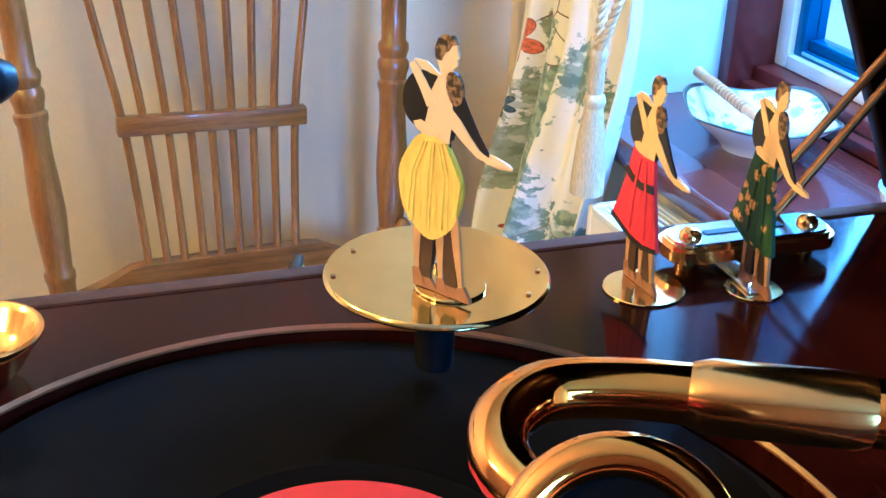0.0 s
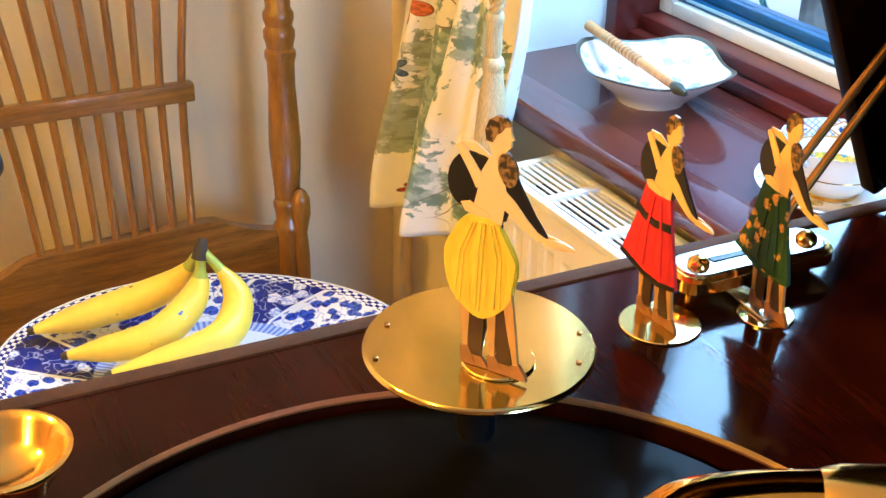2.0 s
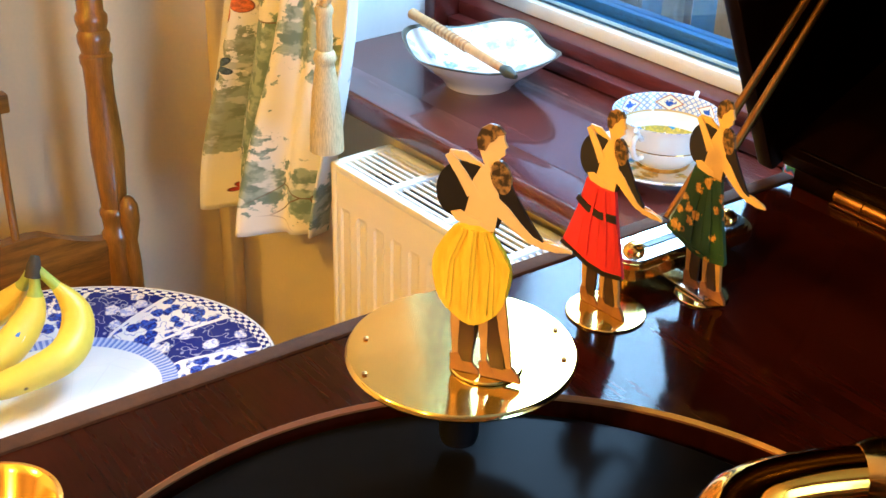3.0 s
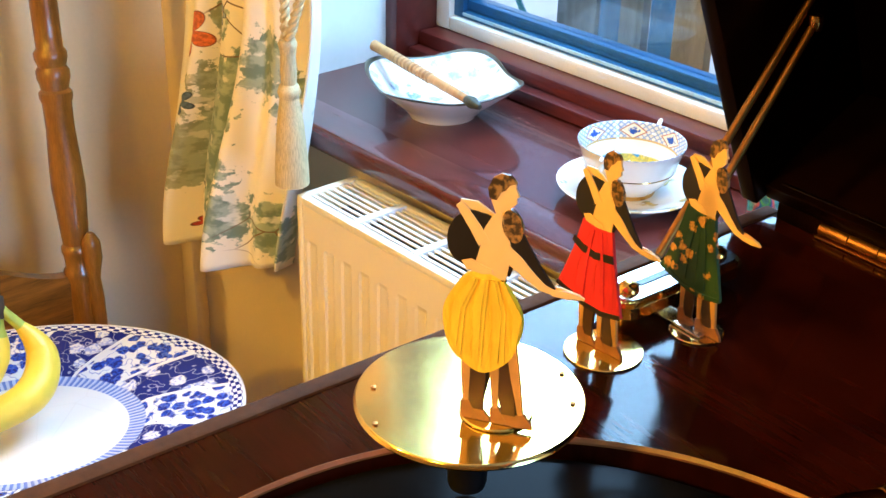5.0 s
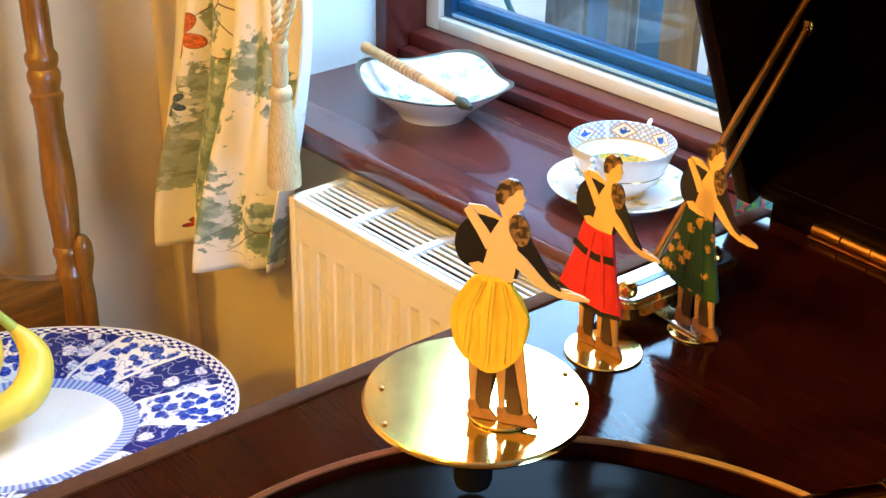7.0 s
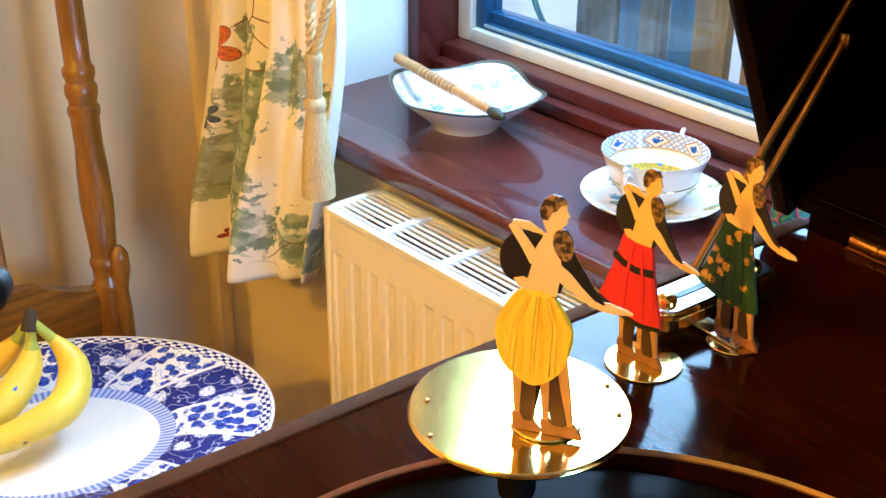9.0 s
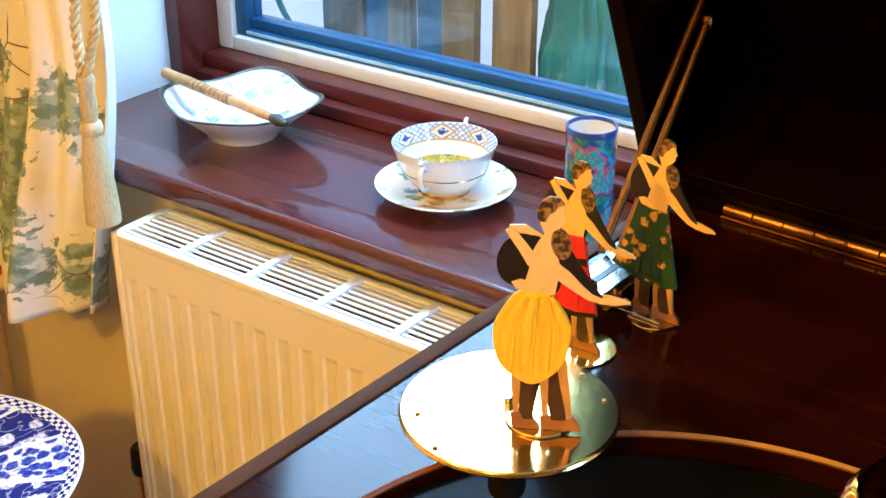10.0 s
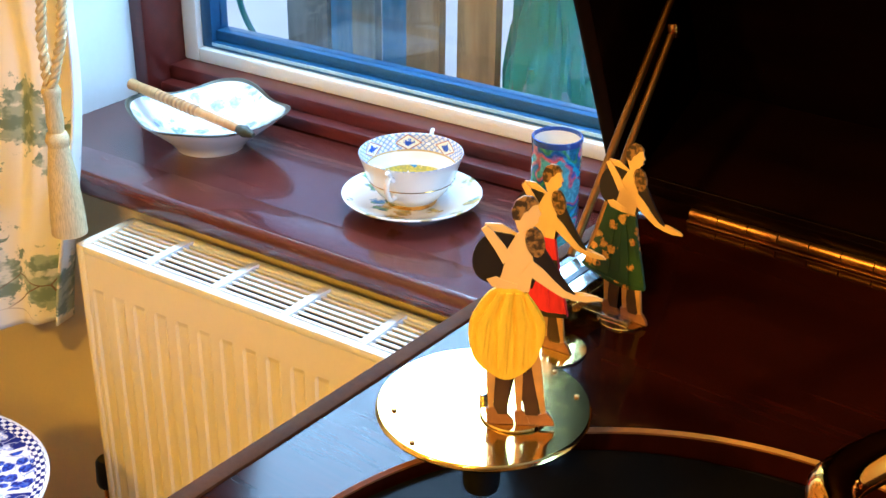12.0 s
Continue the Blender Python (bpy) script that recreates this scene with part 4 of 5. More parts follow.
def banana(way, sticker=False):
    knots = [crown] + [Vector(p) for p in way]
    pts = []
    for i in range(13):
        u = i / 12 * (len(knots) - 1)
        k = min(int(u), len(knots) - 2)
        f = u - k
        p0, p1, p2, p3 = knots[max(k - 1, 0)], knots[k], knots[k + 1], knots[min(k + 2, len(knots) - 1)]
        pts.append(0.5 * (2 * p1 + (p2 - p0) * f + (2 * p0 - 5 * p1 + 4 * p2 - p3) * f * f + (3 * p1 - p0 - 3 * p2 + p3) * f ** 3))
    rad = [0.0055, 0.0058, 0.0066, 0.0128, 0.0172, 0.0192, 0.0200, 0.0202, 0.0198, 0.0186, 0.0158, 0.0092, 0.0045]
    root = thing("banana", "ripe yellow banana with a green neck in a bunch", "banana", group="bunch of bananas")
    bm = bmesh.new()
    tube(pts, rad, 12, bm=bm)
    d_tip = (pts[-1] - pts[-2]).normalized()
    # colour by place along the fruit
    for f in bm.faces:
        c = f.calc_center_median()
        f.material_index = 1 if (c - crown).length < 0.036 else 0
    part("skin", bm, [M["banana"], M["banana_green"]], root)
    part("tip", tube([pts[-1] - d_tip * 0.002, pts[-1] + d_tip * 0.006], [0.0055, 0.004], 8), M["banana_tip"], root, "dark dried tip")
    if sticker:
        c = pts[6]
        eye = Vector((0.35, -0.15, 1.57))
        n = (eye - c).normalized()
        ax = (pts[7] - pts[5]).normalized()
        n = (n - ax * n.dot(ax)).normalized()
        m = Matrix.Translation(c + n * 0.0184) @ Matrix((ax, n.cross(ax), n)).transposed().to_4x4()
        for r, mat_, h in ((0.0105, "sticker_white", 0.0), (0.0065, "sticker", 0.0006)):
            bm = lathe([(0, h + 0.0006), (r, h), (r, h - 0.001)], 20, squash=(1, 0.62))
            bm.transform(m)
            part("sticker", bm, M[mat_], root, "blue and white fruit sticker")
    return root


first_banana = banana([(-0.926, 0.214, 0.806), (-0.953, 0.145, 0.776), (-0.966, 0.050, 0.763)])
banana([(-0.884, 0.226, 0.806), (-0.866, 0.165, 0.776), (-0.895, 0.072, 0.762)], True)
banana([(-0.866, 0.272, 0.804), (-0.822, 0.228, 0.778), (-0.830, 0.105, 0.764)])
part("crown", tube([crown + Vector((0.002, -0.004, -0.012)), crown, crown + Vector((-0.004, 0.005, 0.010))], [0.0095, 0.0085, 0.005], 10), M["banana_tip"], first_banana, "brown cut crown of the bunch")

# ---- chair ----
chair = thing("windsor_chair", "golden oak spindle-back chair with turned posts", "chair", pose(-1.128, 0.204, 0))


def post(y0, y1, xr0=0.0, xr1=-0.10):
    zs = [(0.42, 0.018), (0.60, 0.018), (0.735, 0.0185), (0.742, 0.0215), (0.752, 0.0215), (0.758, 0.0175), (0.772, 0.0185), (0.778, 0.0205), (0.786, 0.0205), (0.790, 0.0175), (0.82, 0.0195), (0.87, 0.0225), (0.91, 0.0210), (0.95, 0.0185), (0.985, 0.0190), (0.992, 0.0215), (1.000, 0.0215), (1.004, 0.0180), (1.012, 0.0195), (1.018, 0.0215), (1.028, 0.0215), (1.034, 0.0180), (1.044, 0.0212), (1.052, 0.0212), (1.058, 0.0170), (1.10, 0.0175), (1.25, 0.0165), (1.34, 0.015)]
    pts = [((z - 0.788) * -0.10, y0 + (y1 - y0) * (z - 0.788) / 0.36, z - 0.008) for z, _ in zs]
    return tube(pts, [r for _, r in zs], 18, smooth=0)


part("post", post(0.446 - 0.204, 0.458 - 0.204), M["oak"], chair)
part("post", post(-0.016 - 0.204, -0.038 - 0.204), M["oak"], chair)
part("arm_knob", tube([(0.024, 0.251, 0.60), (0.024, 0.251, 0.70), (0.024, 0.251, 0.735), (0.024, 0.252, 0.765), (0.024, 0.252, 0.790), (0.024, 0.252, 0.803)], [0.011, 0.011, 0.0085, 0.0135, 0.0125, 0.004], 16), M["oak"], chair, "turned knob beside the post")
low = [0.102, 0.127, 0.150, 0.176, 0.200, 0.226, 0.251, 0.278, 0.304]
mid = [0.084, 0.111, 0.140, 0.169, 0.197, 0.225, 0.253, 0.282, 0.311]
top = [0.054, 0.089, 0.125, 0.157, 0.192, 0.226, 0.260, 0.295, 0.333]
for a, b, c in zip(low, mid, top):
    part("spindle", tube([(0.003, a - 0.204, 0.755), (-0.016, b - 0.204, 0.96), (-0.035, c - 0.204, 1.13), (-0.056, c - 0.204 + (c - b) * 0.9, 1.33)], 0.0055, 12), M["oak"], chair)
rail = box((-0.024, 0.074 - 0.204, 0.949), (-0.006, 0.326 - 0.204, 0.975), 0.003)
for v in rail.verts:
    v.co.z += (0.122 - v.co.y) * 0.028 - 0.003
part("spindle_rail", rail, M["oak_board"], chair)
bm = bmesh.new()
outline = []
for i in range(25):
    u = i / 24
    y = -0.222 + 0.452 * u
    z = 0.738 + 0.037 * max(0.0, min(1.0, u / 0.22, (1 - u) / 0.22)) ** 1.5
    outline.append((y, z))
outline = [(-0.222, 0.60)] + outline + [(0.230, 0.60)]
slab(outline, 0.010, bm, Matrix.Rotation(radians(90), 4, "Z"))
part("lower_back_board", bm, M["oak_board"], chair, "arched lower back board")
bm = bmesh.new()
slab([(-0.26, 1.30), (-0.2, 1.36), (0, 1.40), (0.2, 1.36), (0.26, 1.30), (0.2, 1.31), (0, 1.33), (-0.2, 1.31)], 0.011, bm, Matrix.Translation((-0.056, 0, 0)) @ Matrix.Rotation(radians(90), 4, "Z"))
part("crest_rail", bm, M["oak_board"], chair)
part("seat", box((-0.04, -0.235, 0.425), (0.36, 0.235, 0.46), 0.012, 3), M["oak_board"], chair)
for y in (-0.19, 0.19):
    part("leg", tube([(0.01, y, 0.43), (-0.03, y * 1.1, 0.0)], [0.018, 0.013], 12), M["oak"], chair)
    part("leg", tube([(0.32, y, 0.43), (0.35, y * 1.1, 0.0)], [0.018, 0.013], 12), M["oak"], chair)

# ---- gramophone ----
DZ = 1.3376
GR = Matrix.Translation((0.0585, 0.2430, 0)) @ Matrix.Rotation(radians(-3.5), 4, "Z")
gram = thing("gramophone", "polished dark mahogany gramophone cabinet with its lid open", "gramophone", GR)
GI = GR.inverted()


def local(x, y, z=0.0):
    return GI @ Vector((x, y, z))


W, D = 0.375, 0.47
rc = local(0.212, -0.047)
RR = 0.1305


def deck():
    bm = bmesh.new()
    n = 96
    z0, z1 = DZ, DZ - 0.020
    rim_ = [bm.verts.new((rc.x + RR * math.cos(2 * math.pi * i / n), rc.y + RR * math.sin(2 * math.pi * i / n), z0)) for i in range(n)]
    x0, x1, y0, y1 = 0.0075, W - 0.0075, -D + 0.0075, -0.006
    outer = []
    for i in range(n):
        c, s = math.cos(2 * math.pi * i / n), math.sin(2 * math.pi * i / n)
        k = min(((x1 if c > 0 else x0) - rc.x) / c if abs(c) > 1e-9 else 9, ((y1 if s > 0 else y0) - rc.y) / s if abs(s) > 1e-9 else 9)
        outer.append(bm.verts.new((rc.x + k * c, rc.y + k * s, z0)))
    corners = {}
    for i in range(n):
        j = (i + 1) % n
        a, b = outer[i], outer[j]
        q = [rim_[i], a]
        if abs(a.co.x - b.co.x) > 1e-6 and abs(a.co.y - b.co.y) > 1e-6:
            cx = x1 if max(a.co.x, b.co.x) > rc.x else x0
            cy = y1 if max(a.co.y, b.co.y) > rc.y else y0
            q.append(bm.verts.new((cx, cy, z0)))
        bm.faces.new(q + [b, rim_[j]])
    down = [bm.verts.new((v.co.x, v.co.y, z1)) for v in rim_]
    for i in range(n):
        j = (i + 1) % n
        bm.faces.new((rim_[i], rim_[j], down[j], down[i]))
    bm.faces.new(down)
    return bm


part("deck", deck(), M["deck"], gram, "mirror-polished motor board", False)
part("recess_rim", lathe([(RR + 0.0003, 0.0004), (RR - 0.0004, 0.0008), (RR - 0.0013, -0.0004), (RR - 0.0010, -0.0014)], 128, at=(rc.x, rc.y, DZ)), M["rim"], gram, "pale cut edge of the recess")
bm = box((0, -D, 0.95), (0.0075, 0, DZ + 0.0012), 0.0012)
part("side_wall", bm, M["edge"], gram, "worn side wall")
part("side_wall", box((W - 0.0075, -D, 0.95), (W, 0, DZ + 0.0012), 0.0012), M["edge"], gram)
part("front_wall", box((0.0078, -D, 0.95), (W - 0.0078, -D + 0.0075, DZ + 0.0012), 0.0012), M["edge"], gram)
part("back_wall", box((0.0078, -0.006, 0.95), (W - 0.0078, 0.0, DZ - 0.001), 0.001), M["edge"], gram)
part("cabinet", box((0.002, -D + 0.002, 0.05), (W - 0.002, -0.002, 0.95), 0.004), M["lid"], gram, "tall dark cabinet below")
for px, py in ((0.03, -0.03), (W - 0.03, -0.03), (0.03, -D + 0.03), (W - 0.03, -D + 0.03)):
    part("foot", lathe([(0, 0.0), (0.018, 0.0), (0.024, 0.025), (0.02, 0.05), (0, 0.05)], 20, at=(px, py, 0)), M["lid"], gram)
part("platter", lathe([(0, -0.012), (0.124, -0.012), (0.1255, -0.009), (0.124, -0.0065), (0, -0.0065)], 96, at=(rc.x, rc.y, DZ)), M["black"], gram, "felt covered turntable")

# lid: a shallow tray leaning forward over the deck from its rear hinge
LEAN = 24.5
lid = new("lid")
lid.parent = gram
lid.matrix_local = Matrix.Translation((-0.007, -0.010, DZ + 0.004)) @ Matrix.Rotation(radians(LEAN), 4, "X")
LL, LD = 0.45, 0.085
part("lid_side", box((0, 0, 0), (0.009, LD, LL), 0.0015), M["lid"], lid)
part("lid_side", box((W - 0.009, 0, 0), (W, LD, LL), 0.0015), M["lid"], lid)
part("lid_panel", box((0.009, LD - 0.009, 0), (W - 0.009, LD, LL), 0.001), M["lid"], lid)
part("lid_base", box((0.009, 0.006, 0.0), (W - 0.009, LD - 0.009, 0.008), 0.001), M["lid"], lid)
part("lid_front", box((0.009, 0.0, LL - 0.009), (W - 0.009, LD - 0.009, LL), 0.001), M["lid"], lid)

# dark strip added to stop window light leaking under the lid
part("leak_strip", box((0.009, -0.0045, DZ - 0.001), (W - 0.009, -0.0005, DZ + 0.016), 0.0005), M["lid"], gram)
hinge = new("piano_hinge")
hinge.parent = gram
hx0, hx1 = 0.032, 0.345
tagged(hinge, "long brass hinge with round knuckles")
part("leaf", box((hx0, -0.0085, DZ + 0.0003), (hx1, -0.0055, DZ + 0.0012), 0.0002), M["old_brass"], hinge)
bm = box((hx0, 0.0005, -0.0005), (hx1, 0.018, 0.0008), 0.0003)
bm.transform(Matrix.Translation((0, -0.0045, DZ + 0.0050)) @ Matrix.Rotation(radians(LEAN + 18), 4, "X"))
part("leaf", bm, M["old_brass"], hinge)
k = 0
x = hx0
while x < hx1 - 0.005:
    w = 0.0148
    part("knuckle", tube([(x + 0.0003, -0.0045, DZ + 0.0036), (min(x + w, hx1) - 0.0003, -0.0045, DZ + 0.0036)], 0.0027, 12), M["old_brass"], hinge)
    x += w
for sx in (0.04, 0.095, 0.15, 0.205, 0.26):
    m = Matrix.Translation((sx, 0.006, DZ + 0.0150)) @ Matrix.Rotation(radians(LEAN + 18), 4, "X")
    bm = lathe([(0.0032, 0), (0.0028, 0.0012), (0, 0.0018)], 14)
    bm.transform(m)
    part("screw", bm, M["old_brass"], hinge)

# lid stay: rounded plate with two domed screws, sliding arm of two rods
stay = new("lid_stay")
stay.parent = gram
tagged(stay, "brass lid stay on a nickel plate")


def rounded(x0, x1, y0, y1, r, n=6):
    out = []
    for cx, cy, a0_ in ((x1 - r, y1 - r, 0), (x0 + r, y1 - r, 90), (x0 + r, y0 + r, 180), (x1 - r, y0 + r, 270)):
        out += [(cx + r * math.cos(radians(a0_ + 90 * i / n)), cy + r * math.sin(radians(a0_ + 90 * i / n))) for i in range(n + 1)]
    return out


def plate(points, z0, z1, bevel):
    bm = bmesh.new()
    f = bm.faces.new([bm.verts.new((x, y, z0)) for x, y in points])
    r = bmesh.ops.extrude_face_region(bm, geom=[f])
    for v in r["geom"]:
        if isinstance(v, bmesh.types.BMVert):
            v.co.z = z1
    top_edges = [e for e in bm.edges if all(abs(v.co.z - z1) < 1e-6 for v in e.verts)]
    bmesh.ops.bevel(bm, geom=top_edges, offset=bevel, segments=2, affect="EDGES")
    return bm


pc = local(0.0845, 0.1435)
part("stay_plate", plate(rounded(pc.x - 0.0105, pc.x + 0.0105, pc.y - 0.034, pc.y + 0.034, 0.008), DZ + 0.0055, DZ + 0.0115, 0.0015), M["gold"], stay)
for yy in (-0.024, 0.0245):
    part("stay_post", lathe([(0.004, 0), (0.004, 0.006)], 14, at=(pc.x, pc.y + yy, DZ)), M["gold"], stay)
part("stay_cover", plate(rounded(pc.x - 0.0085, pc.x + 0.0085, pc.y - 0.0315, pc.y + 0.0315, 0.007), DZ + 0.0116, DZ + 0.0124, 0.0003), M["nickel"], stay, "bright nickel cover plate")
for yy in (-0.024, 0.0245):
    part("dome_screw", lathe([(0.0042, 0), (0.0040, 0.0014), (0.0026, 0.0030), (0, 0.0036)], 18, at=(pc.x + 0.001, pc.y + yy, DZ + 0.0124)), M["gold"], stay)
part("slot", box((pc.x - 0.0016, pc.y - 0.018, DZ + 0.0123), (pc.x + 0.0016, pc.y + 0.014, DZ + 0.0128)), M["black"], stay)
ss = local(0.082, 0.132)
bm = box((0, -0.0042, 0), (0.031, 0.0042, 0.0011), 0.0003)
bm.transform(Matrix.Translation((ss.x - 0.001, ss.y + 0.0015, DZ + 0.0012)))
part("strip", bm, M["steel"], stay, "bright steel strip on the deck")
for (p, q) in ((((0.0735, 0.149, 1.350), (0.0705, 0.2365, 1.4405))), (((0.0775, 0.158, 1.348), (0.0745, 0.2320, 1.4280)))):
    d = (Vector(q) - Vector(p)).normalized()
    far = Vector(q) + d * (0.06 if p[2] == 1.350 else 0.0)
    part("stay_rod", tube([local(*p), local(*far)], 0.0018, 10), M["old_brass"], stay)
e = local(0.0745, 0.232, 1.428)
top_end = local(0.0705, 0.2365, 1.4405) + (local(0.0705, 0.2365, 1.4405) - local(0.0735, 0.149, 1.350)).normalized() * 0.060
part("stay_knob", lathe([(0, 0.006), (0.0045, 0.0045), (0.0055, 0), (0.0045, -0.0045), (0, -0.006)], 16, at=top_end), M["gold"], stay, "round brass end knob")
part("stay_pin", lathe([(0, 0.004), (0.003, 0.003), (0.0034, 0), (0.003, -0.003), (0, -0.004)], 14, at=e), M["gold"], stay)

# tone arm: swan-neck tube, collar and sound box
arm = new("tone_arm")
arm.parent = gram
tagged(arm, "polished brass swan-neck tone arm")
path = [(0.345, 0.150, 1.352), (0.341, 0.139, 1.392), (0.325, 0.112, 1.405)] + [(0.3157, 0.0893, 1.4095), (0.2823, 0.0664, 1.4042), (0.2629, 0.0436, 1.4007)]
part("arm_tube", tube([local(*p) for p in path], [0.012, 0.0105, 0.0095, 0.0088, 0.0080, 0.0072], 18), M["brass"], arm)
part("collar", tube([local(*p) for p in [(0.2647, 0.0453, 1.4012), (0.2616, 0.0418, 1.4007), (0.2462, 0.0172, 1.3998), (0.2436, 0.0136, 1.3998)]], [0.0068, 0.0081, 0.0081, 0.0068], 20, smooth=0), M["gold"], arm)
neck = [(0.2453, 0.0163, 1.3998), (0.2374, 0.0013, 1.3998), (0.2334, -0.0145, 1.3998), (0.2392, -0.0268, 1.399), (0.2500, -0.0318, 1.3975), (0.2610, -0.0300, 1.3960)]
part("swan_neck", tube([local(*p) for p in neck], [0.0067, 0.0065, 0.0065, 0.0064, 0.0062, 0.0060], 18), M["brass"], arm)
# round sound box, its rim a thick rolled ring
sb = GI @ (Matrix.Translation((0.2815, -0.0235, 1.3955)) @ Vector((0.668, -0.426, 0.610)).to_track_quat("Z", "Y").to_matrix().to_4x4())
roll = [(0.0185 + 0.0042 * math.cos(a), 0.0052 * math.sin(a)) for a in [2 * math.pi * i / 14 for i in range(14)]]
for nm, prof_, shut, mt in (("sound_box", roll, True, "brass"), ("diaphragm", [(0.0150, 0.0), (0.0100, -0.0012), (0.004, -0.0006), (0, -0.0006)], False, "shellac"), ("back_cap", [(0.0185, -0.005), (0.014, -0.008), (0.006, -0.009), (0, -0.009)], False, "gold")):
    bm = lathe(prof_, 48, closed=shut)
    bm.transform(sb)
    part(nm, bm, M[mt], arm)
part("needle", tube([local(0.272, -0.018, 1.378), local(0.262, -0.012, 1.3335)], [0.0018, 0.0005], 8), M["nickel"], arm)
part("arm_base", lathe([(0.026, 0), (0.024, 0.006), (0.016, 0.010), (0.0135, 0.018), (0.0135, 0.030), (0, 0.031)], 32, at=local(0.345, 0.150, DZ)), M["brass"], arm)

# needle cup with a pressed bowl
nc = local(0.0845, -0.1225)
needle = new("needle_cup")
needle.parent = gram
tagged(needle, "round polished brass needle cup")
part("cup_bowl", lathe([(0.0085, 0.0), (0.0125, 0.005), (0.0170, 0.0125), (0.0190, 0.0150), (0.0192, 0.0162), (0.0178, 0.0166), (0.0160, 0.0150), (0.0135, 0.0090), (0.008, 0.0050), (0, 0.0040)], 44, at=(nc.x, nc.y, DZ)), M["gold"], needle)
crank = new("winding_handle")
crank.parent = gram
tagged(crank, "black turned winding handle beside the cabinet")
part("grip", tube([(-0.03, -0.345, 1.4045), (-0.028, -0.352, 1.4045), (-0.02, -0.37, 1.4045), (-0.012, -0.40, 1.4045)], [0.004, 0.008, 0.005, 0.007], 14), M["black"], crank)

# record
rec = thing("record", "black shellac gramophone record with a red paper label", "record", pose(0.2025, -0.047, DZ - 0.0064))
bm = bmesh.new()
prof = [(0.0, 0.0018), (0.0495, 0.0018), (0.050, 0.0022)]
r = 0.052
while r < 0.117:
    prof += [(r, 0.0020), (r + 0.0008, 0.00196)]
    r += 0.0016
prof += [(0.1185, 0.0020), (0.1192, 0.0014), (0.1192, 0.0004), (0.118, 0.0), (0, 0.0)]
part("disc", lathe(prof, 128, bm=bm), M["shellac"], rec)
part("label", lathe([(0, 0.0024), (0.0420, 0.0024), (0.0424, 0.0020)], 64), M["label_red"], rec, "red paper label")
for i, (lx, ly, ln) in enumerate(((-0.030, 0.0, 0.020), (0.014, 0.0, 0.03), (0.021, 0.0, 0.022))):
    part("lettering", box((lx - 0.0016, ly - ln / 2, 0.0025), (lx + 0.0016, ly + ln / 2, 0.0027)), M["label_ink"], rec, "dark bars of lettering")
part("spindle", lathe([(0.0034, 0), (0.0034, 0.007), (0.002, 0.009), (0, 0.0095)], 16), M["nickel"], rec)

# ---- dancing toy ----
stage = thing("brass_stage", "round brass plate on a black block with rivets", "toy stage", pose(0.119, 0.0075, DZ))
part("block", lathe([(0, 0), (0.0055, 0), (0.006, 0.002), (0.006, 0.026), (0.008, 0.0298), (0, 0.0298)], 48), M["black"], stage, "black drum under the plate")
part("plate", lathe([(0, 0.0300), (0.0335, 0.0300), (0.0340, 0.0308), (0.0336, 0.0318), (0.0332, 0.0322), (0, 0.0324)], 80), M["brass_sheet"], stage, "polished brass plate")
part("pin", lathe([(0.0014, 0), (0.0014, 0.003), (0, 0.0034)], 12, at=(0, 0, 0.0324)), M["nickel"], stage)
for hx, hy in ((0.0985, -0.012), (0.113, -0.023), (0.1285, 0.036), (0.1415, 0.027)):
    part("rivet", lathe([(0.0008, 0), (0.0008, 0.0004), (0, 0.0006)], 10, at=(hx - 0.119, hy - 0.0075, 0.0324)), M["old_brass"], stage)

FIG = ["skin", "hair", "suit", None, "trouser", "brown_leg", "brass_sheet", "stocking"]
CARD = 0.0004


def layer(bm, outline, size, index, near, far):
    """One painted layer of a cut-out: an outline in x and z between two depths."""
    a = [bm.verts.new((x * size, near, z * size)) for x, z in outline]
    b = [bm.verts.new((x * size, far, z * size)) for x, z in outline]
    n = len(outline)
    for f in [bm.faces.new(a), bm.faces.new(b[::-1])] + [bm.faces.new((a[i], b[i], b[(i + 1) % n], a[(i + 1) % n])) for i in range(n)]:
        f.material_index = index


def bent(points, widths):
    """An outline for a limb that follows points, with a width at each."""
    ps = [Vector(p) for p in points]
    left, right = [], []
    for i, p in enumerate(ps):
        d = (ps[min(i + 1, len(ps) - 1)] - ps[max(i - 1, 0)]).normalized()
        n = Vector((-d.y, d.x)) * widths[i] / 2
        left.append(tuple(p + n))
        right.append(tuple(p - n))
    return left + right[::-1]


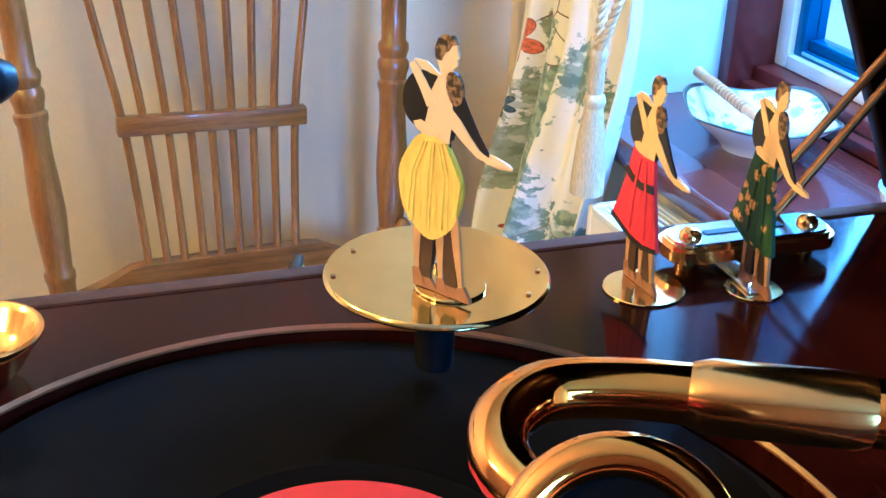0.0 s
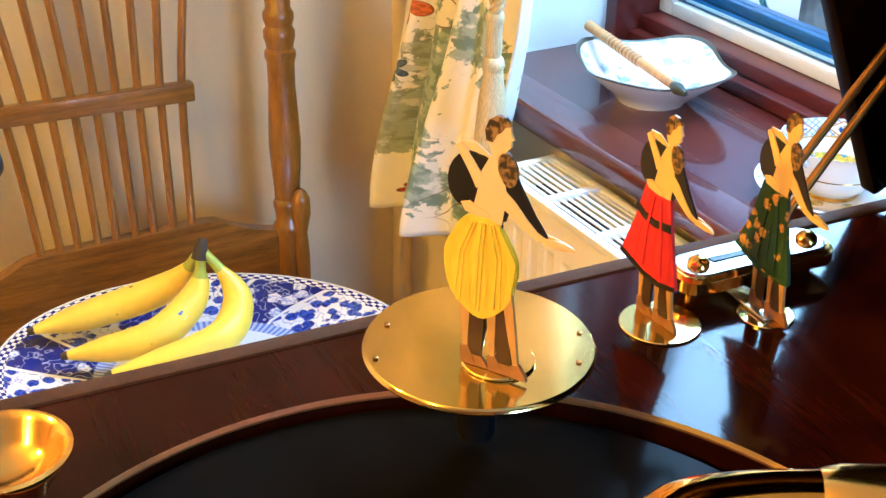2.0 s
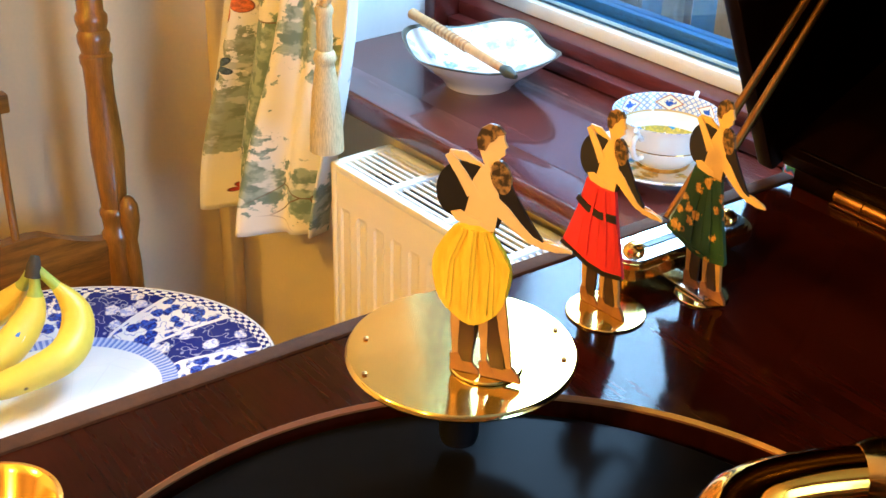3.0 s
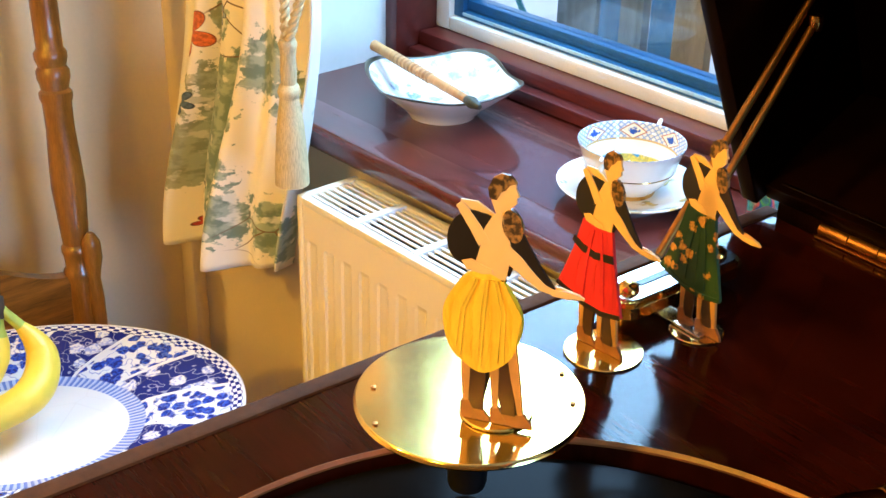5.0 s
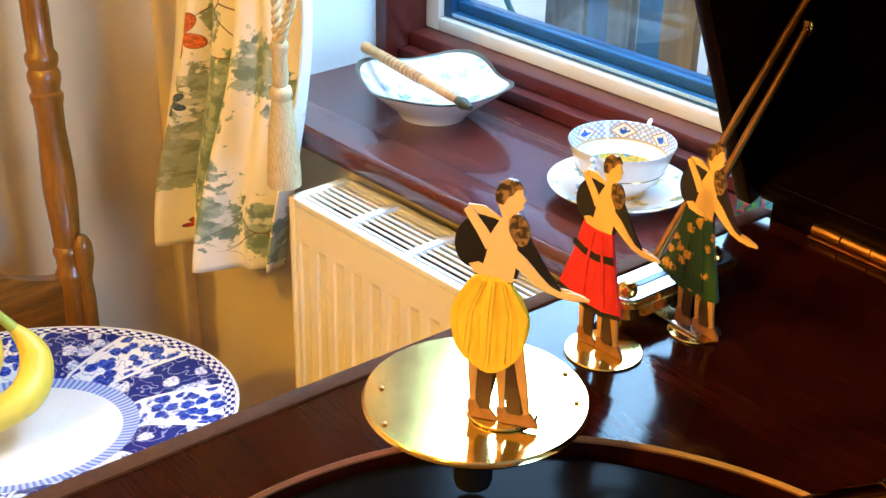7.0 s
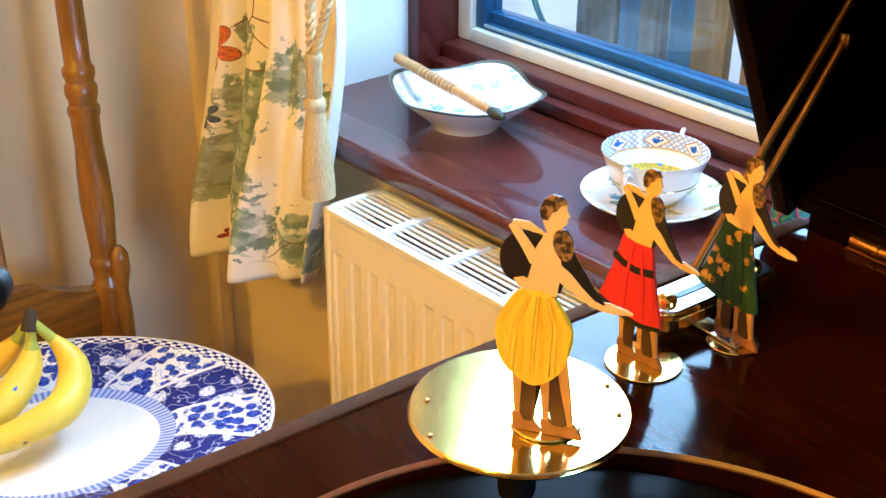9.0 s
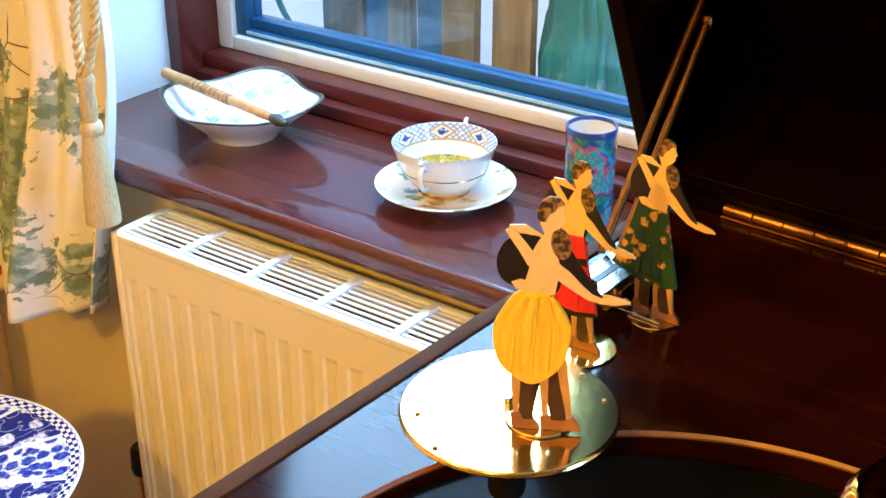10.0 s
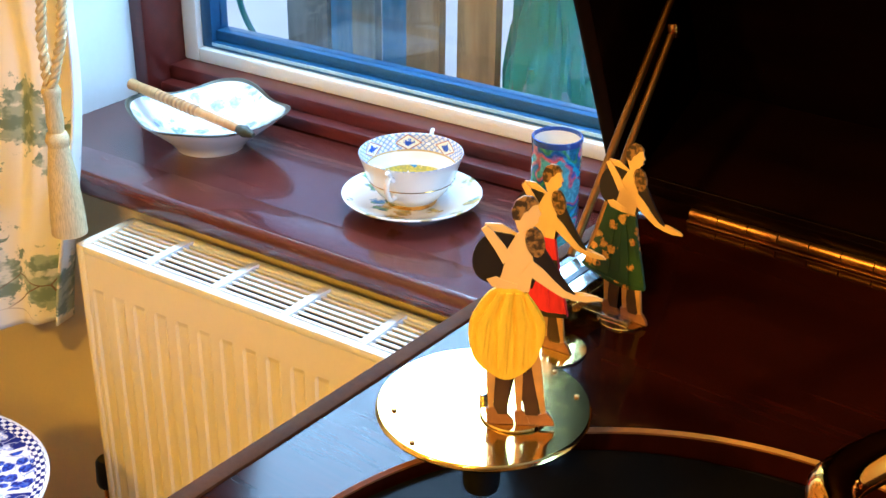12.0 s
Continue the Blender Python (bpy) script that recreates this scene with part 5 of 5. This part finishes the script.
def figurine(name, label, cloth, place, height=0.0755, full=False, plate_r=0.0143, plate_at=(0, 0)):
    """One flat painted cut-out of a dancing couple, the woman's side and the man's side, on a round brass foot."""
    bm = bmesh.new()
    front = lambda pts, i, k: layer(bm, pts, height, i, -CARD * k, -CARD * 0.2)
    back = lambda pts, i, k: layer(bm, pts, height, i, CARD * 0.2, CARD * k)
    through_ = lambda pts, i, k: layer(bm, pts, height, i, -CARD * k, CARD * k)
    # dark jacket with the rounded elbow, and its sleeve held out behind the arm
    through_(ellipse(-0.098, 0.745, 0.082, 0.108, 28, -14), 2, 1.0)
    through_([(-0.11, 0.85), (-0.04, 0.845), (0.03, 0.82), (0.075, 0.80), (0.07, 0.69), (0.05, 0.62), (-0.10, 0.62), (-0.16, 0.70)], 2, 0.97)
    through_(bent([(0.045, 0.80), (0.085, 0.735), (0.14, 0.655), (0.20, 0.59)], [0.07, 0.065, 0.055, 0.038]), 2, 0.94)
    # the two heads with curled hair
    through_([(-0.012, 0.86), (-0.036, 0.925), (-0.030, 0.972), (0.000, 0.998), (0.035, 0.995), (0.056, 0.972), (0.058, 0.950), (0.070, 0.928), (0.060, 0.920), (0.062, 0.900), (0.045, 0.884), (0.035, 0.86), (0.02, 0.83)], 0, 1.05)
    through_([(-0.034, 0.905), (-0.040, 0.945), (-0.026, 0.982), (0.004, 1.004), (0.038, 1.000), (0.060, 0.974), (0.036, 0.966), (0.022, 0.945), (0.006, 0.935), (-0.008, 0.905)], 1, 1.35)
    through_(ellipse(0.052, 0.815, 0.036, 0.062, 22, 14), 1, 1.5)
    # the woman's side: bare back, arm bent over his shoulder, long arm and hand, his hand at her waist
    front([(-0.020, 0.845), (0.005, 0.865), (0.020, 0.84), (0.024, 0.80), (0.046, 0.755), (0.052, 0.715), (0.046, 0.665), (0.038, 0.605), (-0.095, 0.600), (-0.070, 0.675), (-0.055, 0.74), (-0.048, 0.79)], 0, 1.5)
    front(bent([(-0.140, 0.872), (-0.122, 0.850), (-0.082, 0.795), (-0.045, 0.735)], [0.026, 0.034, 0.040, 0.046]), 0, 1.9)
    front(bent([(0.026, 0.715), (0.070, 0.685), (0.120, 0.640), (0.170, 0.602), (0.215, 0.588)], [0.062, 0.054, 0.040, 0.028, 0.020]), 0, 1.8)
    front([(0.205, 0.600), (0.240, 0.603), (0.280, 0.600), (0.318, 0.588), (0.318, 0.579), (0.280, 0.583), (0.262, 0.576), (0.205, 0.577)], 0, 1.9)
    front([(-0.125, 0.655), (-0.090, 0.668), (-0.050, 0.650), (-0.012, 0.640), (-0.008, 0.622), (-0.050, 0.616), (-0.105, 0.626)], 0, 2.1)
    # the man's side: cuffs, collar, her forearm over the shoulder
    back(bent([(-0.138, 0.872), (-0.085, 0.868), (-0.025, 0.832), (-0.012, 0.795)], [0.024, 0.036, 0.036, 0.022]), 0, 1.7)
    back([(0.195, 0.61), (0.235, 0.608), (0.30, 0.592), (0.312, 0.575), (0.26, 0.566), (0.20, 0.572)], 0, 1.6)
    back([(0.005, 0.85), (0.035, 0.855), (0.040, 0.84), (0.010, 0.832)], 0, 1.4)
    # legs: dark trousers between pale stockinged legs, pointed shoes
    for x0, x1, w0, w1 in ((-0.060, -0.052, 0.090, 0.050), (0.012, 0.074, 0.090, 0.050)):
        through_(bent([(x0, 0.42), ((x0 + x1) / 2, 0.22), (x1, 0.030)], [w0, 0.070, w1]), 4, 1.0)
        through_([(x1 - 0.030, 0.0), (x1 - 0.026, 0.045), (x1 + 0.026, 0.045), (x1 + 0.052, 0.014), (x1 + 0.054, 0.0)], 5, 1.25)
    for x0, x1, lift in ((-0.100, -0.094, 0.05), (0.004, 0.020, 0.022), (0.066, 0.118, 0.0)):
        through_(bent([(x0, 0.36), ((x0 + x1) / 2, 0.20), (x1, 0.045 + lift * 0.4)], [0.040, 0.034, 0.018]), 7, 1.35)
        through_([(x1 - 0.014, 0.0), (x1 - 0.020, 0.05 + lift * 0.4), (x1 + 0.012, 0.06 + lift * 0.4), (x1 + 0.040, 0.022), (x1 + 0.046, 0.0)], 5, 1.5)
    if full:
        # puffed skirt with many soft gathers
        ring = []
        for i in range(48):
            a = 2 * math.pi * i / 48
            w = 1 + 0.014 * math.sin(7 * a) + 0.018 * math.sin(4 * a + 1)
            ring.append((-0.042 + 0.146 * w * math.cos(a), 0.418 + 0.203 * w * math.sin(a)))
        through_(ring, 3, 1.6)
        for k in range(11):
            x = -0.166 + 0.025 * k
            edge = 0.175 * math.sqrt(max(0.05, 1 - ((x + 0.042) / 0.146) ** 2))
            pts = [(-0.030 + (x + 0.042) * 0.45, 0.598), (x + 0.006 * math.sin(k * 2.1), 0.47), (x + 0.010 * math.cos(k * 1.7), 0.418 - edge * (0.80 + 0.12 * (k % 3)))]
            front(bent(pts, [0.013, 0.034, 0.016]), 3, 1.8 + 0.75 * ((k * 2) % 3))
        back([(-0.085, 0.62), (0.035, 0.62), (0.040, 0.50), (0.030, 0.36), (-0.075, 0.36), (-0.095, 0.50)], 2, 2.0)
        back(bent([(-0.055, 0.40), (-0.040, 0.20), (-0.062, 0.04)], [0.085, 0.068, 0.052]), 2, 2.0)
        back(bent([(0.000, 0.40), (0.045, 0.20), (0.080, 0.02)], [0.085, 0.070, 0.056]), 2, 2.0)
    else:
        waist, hem = [(-0.125, 0.635), (-0.040, 0.612), (0.044, 0.618)], [(0.072, 0.47), (0.135, 0.212), (0.020, 0.186), (-0.080, 0.196), (-0.160, 0.222), (-0.252, 0.252), (-0.172, 0.46)]
        through_(waist + hem, 3, 1.6)
        for k in range(5):
            x = -0.165 + 0.062 * k
            front(bent([(-0.03 + (x + 0.03) * 0.35, 0.60), (-0.03 + (x + 0.03) * 0.8, 0.42), (x, 0.245 - 0.005 * k)], [0.008, 0.018, 0.030]), 3, 1.85 + 0.9 * (k % 2))
        trim = 2 if cloth == "red_cloth" else 3
        if trim == 2:
            front([(-0.166, 0.535), (-0.110, 0.505), (-0.040, 0.490), (0.064, 0.508), (0.071, 0.470), (-0.040, 0.455), (-0.115, 0.470), (-0.178, 0.502)], 2, 2.6)
        front([(0.130, 0.226), (0.020, 0.205), (-0.080, 0.214), (-0.160, 0.240), (-0.249, 0.268), (-0.257, 0.248), (-0.162, 0.216), (-0.080, 0.190), (0.020, 0.180), (0.137, 0.206)], trim, 2.6)
    lathe([(0, 0.0), (plate_r, 0.0), (plate_r, 0.0005), (plate_r - 0.0003, 0.0008), (0, 0.0009)], 48, bm=bm, at=(plate_at[0], plate_at[1], -0.0010))
    for f in bm.faces:
        if max(v.co.z for v in f.verts) < 0.00002 and len(f.verts) > 2 and all(abs(v.co.z) > 0.00005 for v in f.verts):
            f.material_index = 6
    ob = part(name, bm, [M[n] if n else M[cloth] for n in FIG], None, "", False)
    ob.matrix_world = place
    return tagged(ob, label, "figurine", "dancing figurines")


figurine("dancing_figurine", "flat cut-out dancing couple with a red skirt", "red_cloth", pose(0.0915, 0.0945, DZ + 0.0011, 0, 0, 2), 0.0758, plate_at=(0.003, 0.001))
figurine("dancing_figurine", "flat cut-out dancing couple with a green flowered skirt", "green_cloth", pose(0.1060, 0.1325, DZ + 0.0011, 0, 0, -4), 0.0748, plate_r=0.0100, plate_at=(0.001, 0.0))
figurine("dancing_figurine", "flat cut-out dancing couple with a full yellow skirt", "yellow_cloth", pose(0.1335, 0.0015, DZ + 0.0335, 0, 0, 30), 0.0755, True, 0.0105, (0.0, 0.0065))
